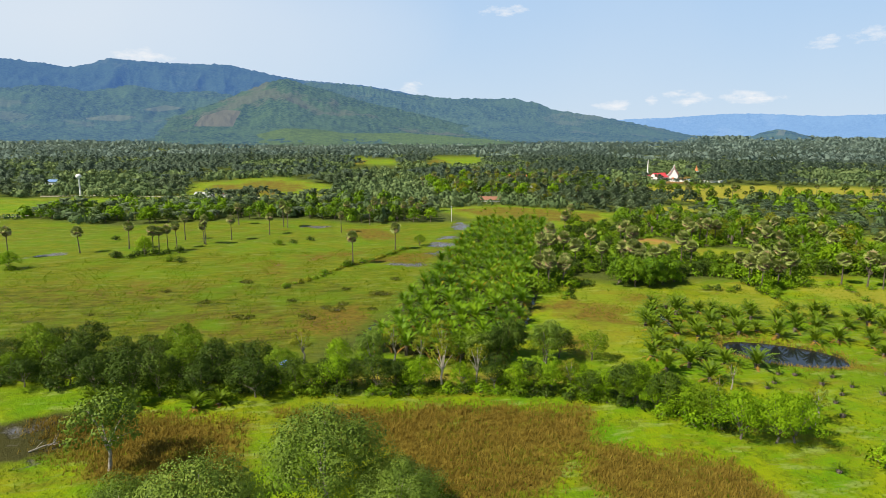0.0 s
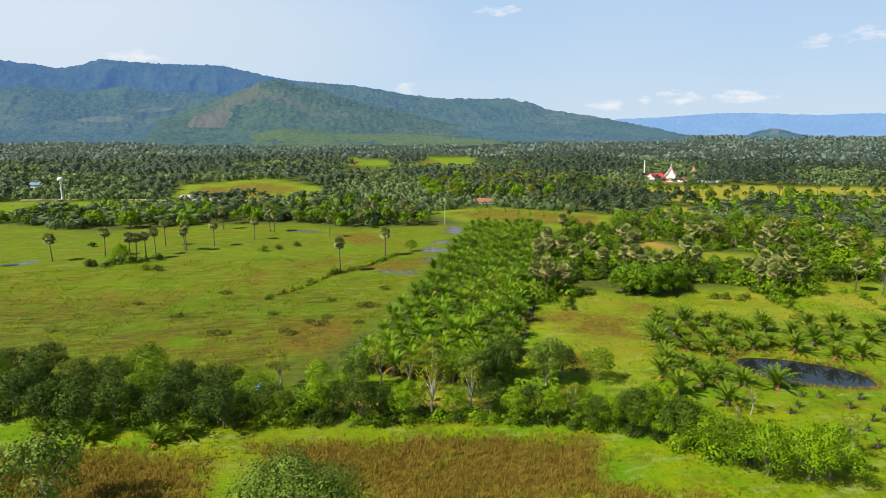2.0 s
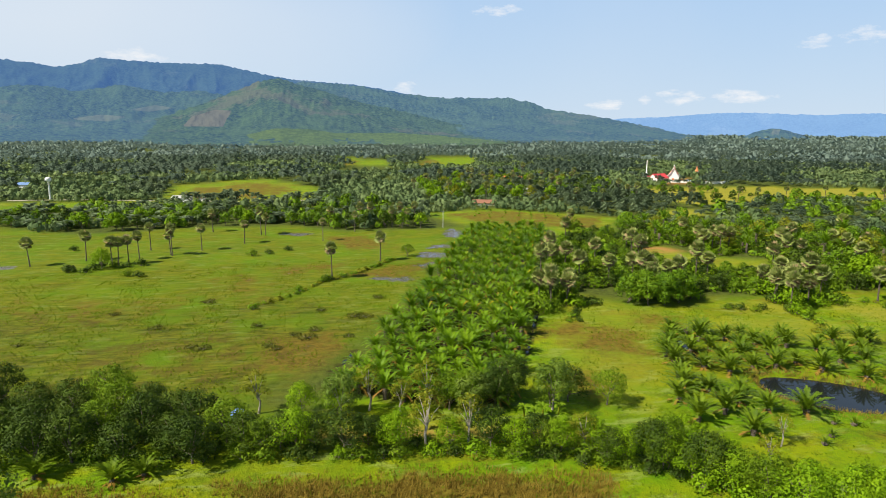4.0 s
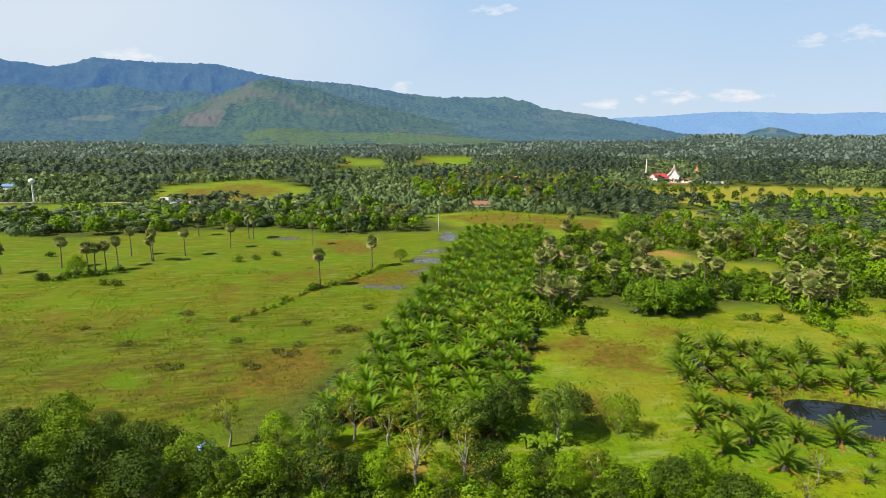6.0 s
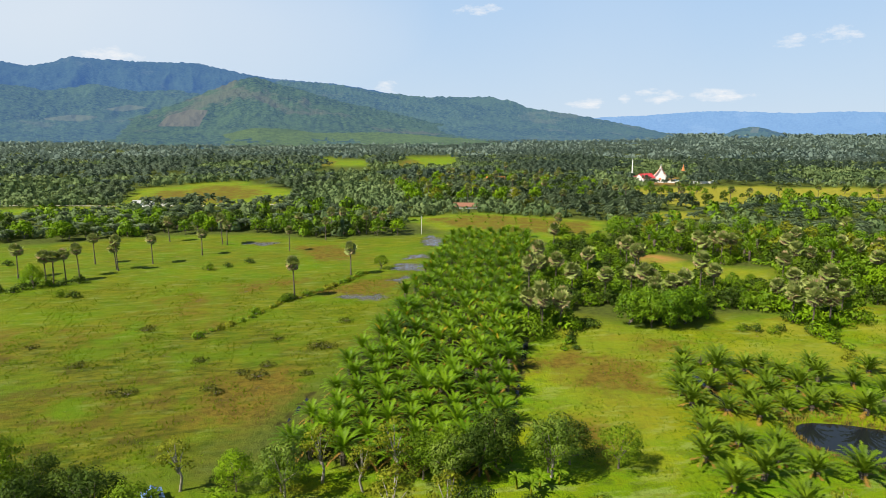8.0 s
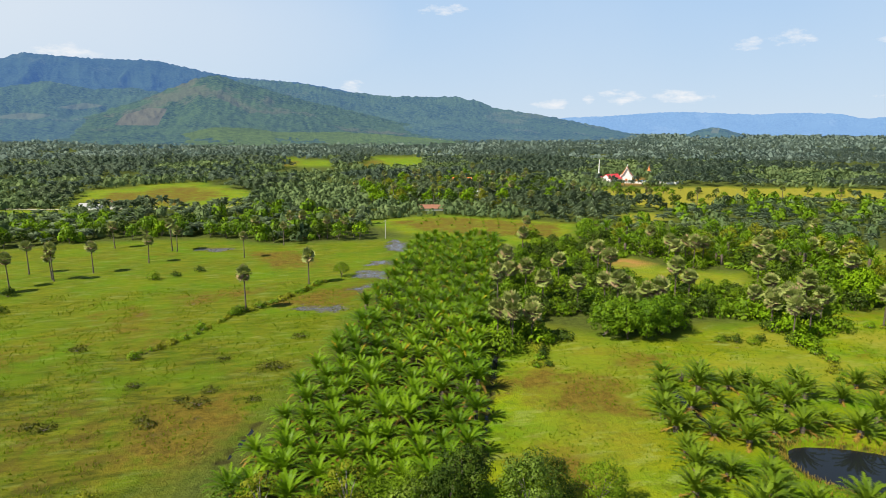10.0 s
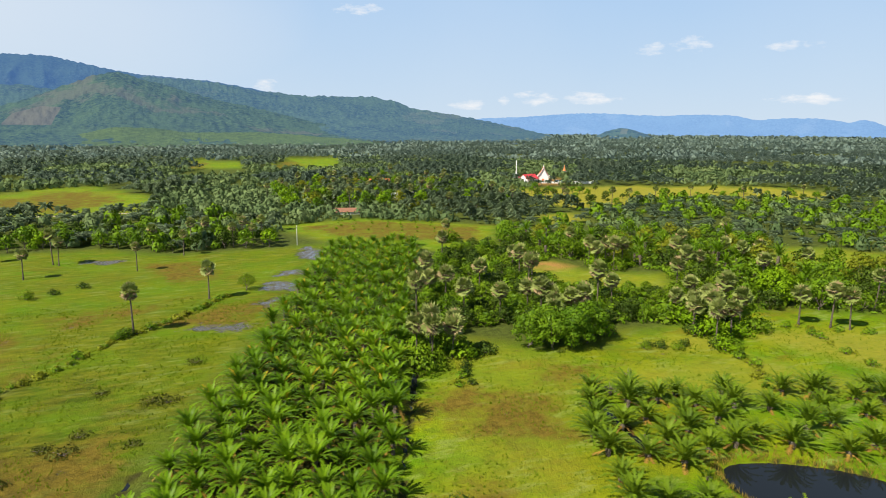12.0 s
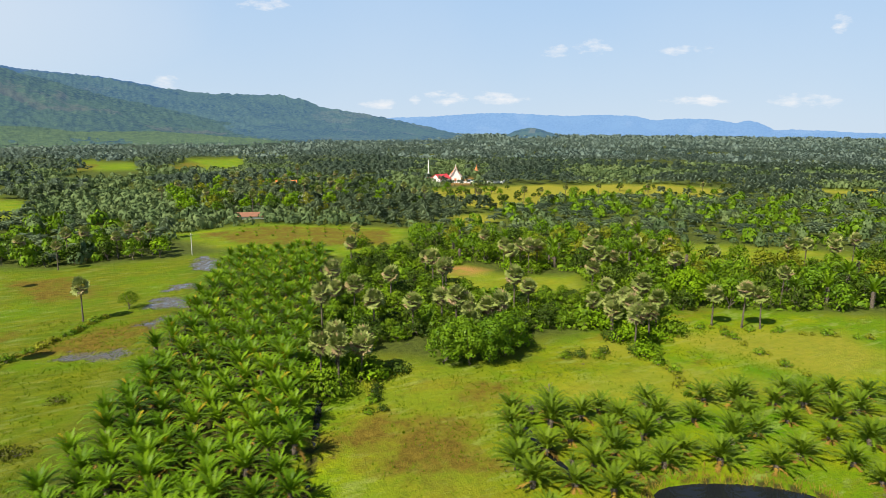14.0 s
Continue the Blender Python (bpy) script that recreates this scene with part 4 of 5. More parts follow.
LEFT_PALMS = [(-96, 268), (-118, 260), (-80, 275), (-68, 265), (-66, 265), (-63, 267), (-61, 273), (-62, 293), (-52, 282), (-51, 280), (-42, 290), (-27, 303), (-45, 336), (-22, 325), (-20, 323), (6, 304), (9, 231), (27, 257), (21, 327)]
stand(fan, LEFT_PALMS, gen, "sugar palms on the meadow", 0.8, 1.0)
stout = [sugar_palm("sugar_palm", 7.8, 96, "stout sugar palm with a large head of fans", radius=1.95, skirt=18), sugar_palm("sugar_palm", 8.6, 97, "stout sugar palm with a large head of fans", radius=1.9, skirt=18)]
RIGHT_A = [(66, 191), (68, 187), (73, 188), (70, 193), (75, 191), (89, 248), (85, 231), (77, 221), (89, 230), (103, 237), (88, 215), (95, 208), (123, 248), (119, 235), (122, 238), (126, 258), (109, 281), (128, 322)]
RIGHT_B = [(103, 208), (104, 203), (101, 192), (109, 197), (111, 194), (104, 197), (106, 202), (128, 212), (129, 207), (157, 257), (155, 250), (160, 252), (161, 248), (166, 250), (162, 277)]
RIGHT_C = [(182, 241), (175, 228), (179, 227), (158, 214), (150, 200), (206, 242), (203, 231), (212, 232), (189, 210), (138, 186), (144, 188), (138, 180), (150, 188), (149, 182), (132, 173), (138, 192), (141, 177), (134, 182), (238, 272), (204, 262)]
stand(stout, RIGHT_A + RIGHT_B + RIGHT_C, gen, "sugar palms of the thicket", 0.92, 1.1)
RIGHT_TALL = [(165, 178), (170, 173), (173, 170), (213, 214), (245, 207), (252, 205), (267, 204), (262, 200), (258, 198), (270, 198), (199, 181)]
stand(fan, RIGHT_TALL, gen, "sugar palms on the meadow", 0.9, 1.1)

# ---- trees and bushes ----
mango = [tree("mango_tree", 10, 5.0, LEAF_MANGO, BARK, 100, 26, 9.0, 0.36, 0.08, "round dense mango tree with glossy green leaves", lobe=0.72), tree("mango_tree", 9, 4.6, LEAF_MANGO, BARK, 101, 26, 9.0, 0.36, 0.08, "round dense mango tree with glossy green leaves", lobe=0.72)]
ROUND = [(92, 188), (96, 185), (101, 184.5), (97, 190), (106, 186)]
stand(mango, ROUND, gen, "mango trees at the field's edge", 1.0, 1.15)
glow_tree = [tree("rain_tree", 10, 7.0, LEAF_BRIGHT, BARK, 103, 30, 5.0, 0.48, 0.15, "broad bright green tree with a domed crown", lobe=0.65)]
stand(glow_tree, [(178, 196), (-91, 349)], gen, "broad bright trees", 0.8, 0.95)
near_kinds = [tree("broadleaf_tree", 8.0, 4.5, LEAF_MID, BARK, 110, 24, 17.0, 0.2, 0.22, "leafy green tree in the tree line", lobe=0.62),
              tree("broadleaf_tree", 8.8, 5.0, LEAF_DARK, BARK, 111, 24, 14.0, 0.22, 0.2, "dark green leafy tree in the tree line", lobe=0.64),
              tree("broadleaf_tree", 7.2, 4.2, LEAF_BRIGHT, BARK, 112, 24, 17.0, 0.2, 0.18, "bright green leafy tree in the tree line", lobe=0.62),
              tree("broadleaf_tree", 10.5, 3.2, LEAF_OLIVE, BARK_PALE, 113, 16, 9.0, 0.28, 0.42, "slim tree with a thin olive crown and pale stem", open_crown=True),
              tree("broadleaf_tree", 7.6, 5.2, LEAF_DARK, BARK, 114, 22, 14.0, 0.22, 0.2, "dark green leafy tree in the tree line", lobe=0.66)]
near_bush = [bush("bush", 2.6, 2.2, LEAF_MID, 120, 8.0, 0.29, label="leafy green bush in the grass"), bush("bush", 2.0, 1.9, LEAF_DARK, 121, 8.0, 0.29, label="low dark green leafy bush"), bush("bush", 2.8, 2.0, LEAF_BRIGHT, 122, 8.0, 0.29, label="fresh bright green leafy bush")]
GROVE = [(-75, 134), (-53, 128), (-39, 121), (-13, 116), (-6, 120), (-9, 130), (-34, 140), (-75, 148)]
stand([near_kinds[4], near_kinds[1], near_kinds[4], near_kinds[1], near_kinds[0]], scatter(GROVE, 5.9, gen), gen, "dark grove of trees", 0.75, 1.15)
TREE_LINE = [(-8, 119), (8, 116), (24, 114.5), (34, 112.5), (44, 109), (53, 104), (60, 98), (66, 91)]
line_spots, bush_spots = [], []
for (x0, y0), (x1, y1) in zip(TREE_LINE, TREE_LINE[1:]):
    d = math.hypot(x1 - x0, y1 - y0)
    for k in range(int(d / 2.9)):
        t = (k + gen.uniform(0.2, 0.8)) * 2.9 / d
        x, y = x0 + (x1 - x0) * t, y0 + (y1 - y0) * t
        line_spots.append((x, y + gen.uniform(0.5, 2.5)))
        bush_spots += [(x + gen.normal(0, 0.8), y - gen.uniform(0.2, 1.4)), (x + gen.normal(0, 1.2), y + gen.uniform(1, 4))]
stand([near_kinds[0], near_kinds[2], near_kinds[0], near_kinds[3], near_kinds[4], near_kinds[1]], line_spots, gen, "trees of the tree line", 0.62, 0.92)
stand(near_bush, bush_spots, gen, "bushes of the tree line", 0.7, 1.2)
stand([near_kinds[2]], [(66, 88.5), (71, 86.5), (74, 86)], gen, "trees of the tree line", 1.0, 1.15)
LONE = [(47, 109), (51, 107), (55, 104), (58, 101), (61, 97), (64, 93), (42, 111), (57, 107), (63, 100)]
stand([near_kinds[2], near_kinds[0], near_kinds[2]], LONE, gen, "trees of the tree line", 0.75, 0.95)
stand([near_kinds[3]], [(82, 91), (70, 101), (77, 107)], gen, "trees of the tree line", 0.55, 0.7)
stand(near_bush, [(82, 77), (84, 78), (86, 77)], gen, "bushes of the tree line", 1.0, 1.4)
stand([near_bush[1], near_bush[1], near_bush[0]], scatter(GROVE, 3.6, gen), gen, "undergrowth of the grove", 0.8, 1.3)
stand([near_kinds[1], near_kinds[0]], [(36, 128), (33, 130.5), (28, 129), (39, 130), (56.5, 126), (50, 128.5)], gen, "trees before the plantation", 0.85, 1.05)
stand([near_kinds[2], near_kinds[0], near_kinds[3]], [(19.4, 127.5), (8.6, 130), (2.5, 131.5), (31, 127.6), (-5, 133), (46, 127), (24, 129), (14, 131), (46, 110.5), (61, 109)], gen, "trees before the plantation", 0.7, 0.95)
stand(sapling, [(8, 122), (17, 122), (27, 120), (-2.2, 123.6), (-7.5, 126), (38, 118)], gen, "low palms behind the tree line", 0.8, 1.2)
def banana_plant(seed, label):
    """A soft stem with long torn paddle leaves that arch over."""
    g = np.random.default_rng(seed)
    root = new("banana_plant")
    bm = bmesh.new()
    tube(bm, [(0, 0, -0.1, 0.2), (0, 0, 1.0, 0.15), (0, 0, 1.7, 0.09)], 8)
    part("stem", bm, LEAF_OLIVE, root)
    for i in range(8):
        length, up = g.uniform(1.6, 2.1), g.uniform(1.0, 1.45)
        x, z, v, f = 0.0, 1.5, [], []
        for k in range(8):
            t = k / 7
            w = 0.24 * math.sin(math.pi * (0.08 + 0.88 * t)) ** 0.6
            v += [(x, -w, z - 0.1 - 0.1 * g.random()), (x, 0, z), (x, w, z - 0.1 - 0.1 * g.random())]
            x += math.cos(up - 1.9 * t) * length / 7
            z += math.sin(up - 1.9 * t) * length / 7
            if k:
                q = 3 * k
                f += [(q - 3, q, q + 1, q - 2), (q - 2, q + 1, q + 2, q - 1)]
        part("leaf", sheet("leaf", turned(np.array(v), i * 2.4 + g.normal(0, 0.2), (0, 0, 0)), f, LEAF_MID), LEAF_MID, root)
    return tagged(root, label, "banana plant")


bananas = [banana_plant(180 + i, "banana plant with broad arching leaves on bare ground") for i in range(2)]
stand(bananas, [(40.1, 123.8), (43.4, 123.5), (46.4, 123.8), (41.5, 121.8), (-7.6, 130.2), (0.3, 128.4), (-3.5, 127.5), (13, 122.5), (22.5, 122)], gen, "banana plants behind the tree line", 0.75, 1.05)
# large trees that the flight passes over
big_tree = [tree("spreading_tree", 13.4, 9.4, LEAF_GREY, BARK_PALE, 130, 36, 15.0, 0.21, 0.3, "large spreading tree with grey-green leaves", lobe=0.72)]
stand(big_tree, [(0, 80)], gen)
stand(big_tree, [(9, 74), (-13, 70), (-22, 72)], gen, "large trees below the flight", 0.72, 0.9)
thin_tree = [tree("half_bare_tree", 12, 6.4, LEAF_GREY, BARK_PALE, 131, 18, 8.0, 0.33, 0.35, "tall tree with a thin grey-green crown and pale limbs", open_crown=True)]
stand(thin_tree, [(-31, 95)], gen)
stand(thin_tree, [(31.5, 126.5), (46, 125.8), (9, 128)], gen, "half-bare trees before the plantation", 0.55, 0.72)
# meadow bushes
stand([near_bush[1], near_bush[1], near_bush[0]], [(-66, 262), (-62, 262), (-58, 263), (-72, 258), (-79, 255), (-80, 257)], gen, "bushes on the meadow", 1.0, 1.4)
LEFT_BUSH = [(-108, 239), (-92, 297), (-54, 245), (-21, 275), (-15, 279), (-8, 284), (6, 228), (-58, 247), (-73, 254), (-70, 262), (7, 230)]
stand(near_bush, LEFT_BUSH, gen, "bushes on the meadow", 0.9, 1.3)
MOUNDS = [(74, 183), (72, 178), (71, 174), (73, 181), (116, 178), (120, 177), (123, 175), (118, 179), (126, 176), (135, 170), (138, 174), (132, 166), (141, 178)]
stand(near_bush, MOUNDS, gen, "bushes on the meadow", 0.6, 0.9)
stand([near_kinds[2]], [(-70, 260), (-109, 240)], gen, "trees of the meadow", 0.9, 1.05)
stand([near_kinds[0]], [(38, 264)], gen, "trees of the meadow", 0.6, 0.75)

sedge_mound = [bush("sedge_mound", 0.75, 2.3, LEAF_SEDGE, 125, 11.0, 0.25, "low dark hummock of matted sedge in the meadow", 6), bush("sedge_mound", 0.6, 1.7, LEAF_SEDGE, 126, 11.0, 0.25, "low dark hummock of matted sedge in the meadow", 5)]
stand(sedge_mound, [(-23.4, 170), (-20.5, 168.6), (-4.3, 165.8), (-6, 168), (2.6, 172.5), (14.4, 188.4), (17, 187), (5.6, 195.3), (-1, 175), (4, 178), (12, 172), (-34, 186), (-10, 184), (-48, 200), (-26, 208), (22, 206), (-62, 178)], gen, "sedge hummocks on the meadow", 0.7, 1.25)

# ---- woods beyond the fields ----
mid_kinds = [tree("wood_tree", 6.5, 3.6, leaf, BARK, 140 + i, 14, 4.2, 0.45, 0.1, word, lobe=0.8) for i, (leaf, word) in enumerate(((LEAF_DARK, "dark green tree in the wood beyond the fields"), (LEAF_MANGO, "leafy green tree in the wood beyond the fields"), (LEAF_MID, "leafy green tree in the wood beyond the fields"), (LEAF_OLIVE, "olive green tree in the wood beyond the fields"), (LEAF_MANGO, "leafy green tree in the wood beyond the fields")))]
wood_palm = [oil_palm("wood_palm", 3.0, 4.4, 20, LEAF_OIL, 150, "oil palm standing among the trees of the wood", leaflets=7, dry=0)]
THICKET = [(67, 199), (76, 199), (86, 206), (98, 206), (112, 192), (124, 196), (140, 188), (152, 192), (160, 205), (140, 222), (122, 240), (130, 262), (150, 272), (150, 300), (116, 300), (100, 262)]
RIGHT_WOOD = [(152, 272), (176, 238), (164, 216), (160, 192), (176, 190), (200, 172), (420, 90), (460, 250), (520, 340), (430, 366), (330, 420), (287, 390), (246, 394), (196, 342), (170, 352), (146, 306)]
BELT_A = [(-165, 378), (-106, 342), (-64, 352), (-8, 362), (-8, 432), (-91, 435), (-166, 429)]
BELT_B = [(-13, 356), (17, 334), (54, 334), (63, 387), (45, 436), (-1, 460), (-8, 410)]
HOMES = [(123, 500), (170, 602), (186, 602), (109, 424), (162, 488), (172, 494), (-86, 470), (-72, 474), (-174, 490), (-228, 588)]
YARDS = [[(hx - 11, hy - 24), (hx + 2, hy - 24), (hx + 7, hy + 6), (hx - 7, hy + 6)] for hx, hy in HOMES] + [TEMPLE_YARD]
around = [(px + gen.normal(0, 2.2), py + gen.normal(0, 2.2)) for px, py in RIGHT_A + RIGHT_B + RIGHT_C for _ in range(2)]
stand(near_bush, around, gen, "bushes under the sugar palms", 1.3, 2.0)
thicket_spots = scatter(THICKET, 5.4, gen, [FIELD_ORANGE])
stand(mid_kinds[:3] + [near_bush[0]], thicket_spots, gen, "thicket behind the fields", 0.6, 0.95)
wood_spots = scatter(RIGHT_WOOD, 8.0, gen, [FIELD_ORANGE, FIELD_RIGHT, FIELD_SMALL])
wood_spots.sort(key=lambda p: math.hypot(p[0] - 60, p[1] - 80))
stand(mid_kinds + wood_palm * 3, wood_spots[:190], gen, "woods behind the fields", 0.95, 1.45)
stand(fan, [(10, 342), (24, 338), (40, 338), (44, 340), (48, 338), (52, 341), (30, 345)], gen, "sugar palms on the meadow", 0.85, 1.0)

field_tree = [tree("field_tree", 7.5, 3.8, leaf, BARK, 170 + i, 14, 2.8, 0.6, 0.15, word, lobe=0.78) for i, (leaf, word) in enumerate(((LEAF_DARK, "dark round tree at the meadow's far edge"), (LEAF_MANGO, "green round tree at the meadow's far edge"), (LEAF_BRIGHT, "bright green tree at the meadow's far edge")))]
EDGE_A = [(-165, 378), (-106, 342), (-64, 352), (-8, 362), (-8, 385), (-64, 378), (-106, 368), (-160, 395)]
EDGE_B = [(-13, 356), (17, 334), (54, 334), (58, 352), (20, 354), (-8, 376)]
stand(field_tree[:2] * 3 + field_tree[2:], [p for p in scatter(EDGE_A, 7.5, gen) if noise.noise(Vector((p[0] / 22, p[1] / 22, 6.0))) < 0.12] + scatter(EDGE_B, 7.0, gen), gen, "trees at the meadow's edge", 0.7, 1.15)
RICE_TREES = [(245, 405), (258, 412), (262, 400), (275, 420), (240, 425), (300, 410), (292, 430), (320, 440), (345, 432), (352, 436), (380, 410), (400, 395), (330, 470), (300, 480), (270, 470), (420, 430), (440, 400), (455, 395), (268, 500), (250, 445)]
stand(field_tree[:2], RICE_TREES + scatter([(233, 440), (246, 399), (287, 395), (335, 425), (342, 500), (290, 520)], 17.0, gen) + scatter([(335, 425), (427, 372), (500, 400), (470, 450), (400, 450)], 26.0, gen), gen, "trees in the ripe rice", 0.45, 0.9)
stand(fan, [(255, 420), (285, 412), (310, 425), (335, 428), (365, 425), (395, 405), (265, 440), (430, 385)], gen, "sugar palms in the ripe rice", 0.85, 1.0)

VILLAGE = [(85, 432), (130, 432), (215, 400), (240, 560), (200, 640), (120, 600), (70, 520)]
village_spots = scatter(VILLAGE, 13.0, gen, YARDS + [FIELD_SMALL, FIELD_RICE, FIELD_BACK])
stand(field_tree + [mid_kinds[3]], village_spots[::2] + village_spots[1::4], gen, "trees round the village", 0.9, 1.5)
stand(fan, village_spots[3::4], gen, "sugar palms round the village", 0.95, 1.2)

# ---- far palm forest, sheets of countless crowns ----
def palm_pattern(g, fronds=9):
    """A far palm head of narrow drooping fronds; points, faces and shading normals."""
    v, f, n = [], [], []
    for i in range(fronds):
        a, e = i * 2.39996, 1.25 - 1.5 * (i / fronds)
        c, s = math.cos(a), math.sin(a)
        r = g.uniform(0.8, 1.1) * (0.75 + 0.25 * math.cos(e))
        k = len(v)
        mid = 0.9 + 0.34 * math.sin(e)
        v += [(0, 0, 0.9), (0.5 * r * c - 0.15 * s, 0.5 * r * s + 0.15 * c, mid), (r * c, r * s, mid - 0.3 + 0.3 * math.sin(e)), (0.5 * r * c + 0.15 * s, 0.5 * r * s - 0.15 * c, mid)]
        f += [(k, k + 2, k + 1), (k, k + 3, k + 2)]
        n += [(c * 0.55, s * 0.55, 0.45 + 0.5 * math.sin(e))] * 4
    return np.array(v), np.array(f), unit(np.array(n) + g.normal(0, 0.12, (len(n), 3)))


def clump_pattern(g, n=12, size=0.85):
    d = sphere_points(n, g)
    d[:, 2] = np.abs(d[:, 2]) * 1.2 - 0.2
    lump = 1 + 0.25 * np.sin(d[:, 0] * 4 + g.uniform(0, 6)) * np.sin(d[:, 1] * 4 + g.uniform(0, 6))
    c = d * np.array([0.85, 0.85, 0.7]) * lump[:, None] + np.array([0, 0, 0.35])
    v, f = leaf_quads(c, d, size, g)
    return v, f, np.repeat(unit(d + g.normal(0, 0.2, d.shape)), 4, axis=0)


def joined_wood(name, x, y, size, patterns, mat, label, gen, tall=(0.9, 1.5)):
    """Countless crowns at the given spots, in one sheet."""
    vs, fs, ns, off = [], [], [], 0
    kind = gen.integers(0, len(patterns), len(x))
    for k, (pv, pf, pn) in enumerate(patterns):
        sel = np.where(kind == k)[0]
        t = gen.uniform(0, 6.283, len(sel))
        s = size * gen.uniform(0.5, 1.35, len(sel))
        h = s * gen.uniform(*tall, len(sel))
        c, q = np.cos(t), np.sin(t)
        V = np.stack([x[sel, None] + s[:, None] * (c[:, None] * pv[None, :, 0] - q[:, None] * pv[None, :, 1]), y[sel, None] + s[:, None] * (q[:, None] * pv[None, :, 0] + c[:, None] * pv[None, :, 1]), h[:, None] * pv[None, :, 2]], -1)
        ns.append(np.stack([c[:, None] * pn[None, :, 0] - q[:, None] * pn[None, :, 1], q[:, None] * pn[None, :, 0] + c[:, None] * pn[None, :, 1], np.broadcast_to(pn[None, :, 2], (len(sel), len(pn)))], -1).reshape(-1, 3))
        F = pf[None] + (np.arange(len(sel)) * len(pv))[:, None, None] + off
        vs.append(V.reshape(-1, 3)), fs.append(F.reshape(-1, 3))
        off += len(sel) * len(pv)
    ob = new(name, sheet(name, np.concatenate(vs), np.concatenate(fs), mat, normals=np.concatenate(ns)))
    return tagged(ob, label, "forest", kind="stuff")


fine_clumps = [clump_pattern(gen, 100, 0.3) for _ in range(4)]
fine_palms = [palm_pattern(gen, 22) for _ in range(2)]


def far_wood(r0, r1, spacing, size, palms, clumps, gen, leaf=LEAF_FAR_HAZED, wood=LEAF_FAR_WOOD_HAZED, tall=(0.9, 2.0)):
    """Groves of palms and of other trees over the plain, with the clearings left open."""
    n = int(0.5 * radians(112) * (r1 ** 2 - r0 ** 2) / spacing ** 2)
    r, a = np.sqrt(gen.uniform(r0 ** 2, r1 ** 2, n)), gen.uniform(radians(-36), radians(76), n)
    x, y = 15 + r * np.sin(a), 40 + r * np.cos(a)
    ok = np.ones(n, bool)
    for h in OPEN + YARDS + [THICKET, RIGHT_WOOD, BELT_A, BELT_B, PLANTATION]:
        ok &= ~inside(h, x, y)
    glade = np.array([noise.noise(Vector((px / 130, py / 210, 4.0))) for px, py in zip(x, y)])
    ok &= ~((glade > 0.42) & (r > 620))
    x, y = x[ok], y[ok]
    grove = np.array([noise.fractal(Vector((px / 110, py / 170, 9.0)), 1.0, 2.0, 3) for px, py in zip(x, y)]) + gen.normal(0, 0.12, len(x))
    p = grove < -0.02
    joined_wood("palm_forest", x[p], y[p], size, palms, leaf, "dense grey-green forest of coconut and oil palms", gen, tall)
    joined_wood("mixed_forest", x[~p], y[~p], size * 0.95, clumps, wood, "green mixed woodland between the palm groves", gen)


belt = scatter(BELT_A, 5.6, gen) + scatter(BELT_B, 5.6, gen) + wood_spots[190:]
belt = [p for p in belt if p[0] > 60 or noise.noise(Vector((p[0] / 30, p[1] / 30, 6.0))) < 0.2]
bx_, by_ = np.array([p[0] for p in belt]), np.array([p[1] for p in belt])
pick = gen.random(len(belt))
joined_wood("mixed_forest", bx_[pick < 0.22], by_[pick < 0.22], 3.7, fine_clumps, LEAF_FAR_WOOD_HAZED, "leafy green woods behind the meadow", gen, (1.0, 1.6))
joined_wood("mixed_forest", bx_[(pick >= 0.22) & (pick < 0.5)], by_[(pick >= 0.22) & (pick < 0.5)], 3.7, fine_clumps, LEAF_MANGO, "dark green woods behind the meadow", gen, (1.0, 1.6))
joined_wood("palm_forest", bx_[pick >= 0.5], by_[pick >= 0.5], 3.8, fine_palms, LEAF_FAR_HAZED, "oil palms in the woods behind the meadow", gen, (0.7, 1.0))
low = scatter(THICKET, 3.2, gen, [FIELD_ORANGE]) + [p for p in scatter(RIGHT_WOOD, 3.6, gen, [FIELD_ORANGE, FIELD_RIGHT, FIELD_SMALL]) if p[0] + p[1] < 500]
lx, ly = np.array([p[0] for p in low]), np.array([p[1] for p in low])
shrubs = [clump_pattern(gen, 30, 0.42) for _ in range(4)]
pick = gen.random(len(low))
joined_wood("undergrowth", lx[pick < 0.6], ly[pick < 0.6], 2.2, shrubs, LEAF_MANGO, "green undergrowth filling the wood", gen, (0.6, 1.1))
joined_wood("undergrowth", lx[pick >= 0.6], ly[pick >= 0.6], 2.2, shrubs, LEAF_MID, "light green undergrowth filling the wood", gen, (0.5, 1.0))
# farther rings take leaf colours with more haze painted in
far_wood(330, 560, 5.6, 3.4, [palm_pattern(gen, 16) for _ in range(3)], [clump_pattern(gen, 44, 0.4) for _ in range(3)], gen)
far_wood(560, 1000, 7.0, 4.0, [palm_pattern(gen, 12) for _ in range(3)], [clump_pattern(gen, 18, 0.6) for _ in range(3)], gen, LEAF_HAZE_NEAR, LEAF_FAR_WOOD_HAZED)
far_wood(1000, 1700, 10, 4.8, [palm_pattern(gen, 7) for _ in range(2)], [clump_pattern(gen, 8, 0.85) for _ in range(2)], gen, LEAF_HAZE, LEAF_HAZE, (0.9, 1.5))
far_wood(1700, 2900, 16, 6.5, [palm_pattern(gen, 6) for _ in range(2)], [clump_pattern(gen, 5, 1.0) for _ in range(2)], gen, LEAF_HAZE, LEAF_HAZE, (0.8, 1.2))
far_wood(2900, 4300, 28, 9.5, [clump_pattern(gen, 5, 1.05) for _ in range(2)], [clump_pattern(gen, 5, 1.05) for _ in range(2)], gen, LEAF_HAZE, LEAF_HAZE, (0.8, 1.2))

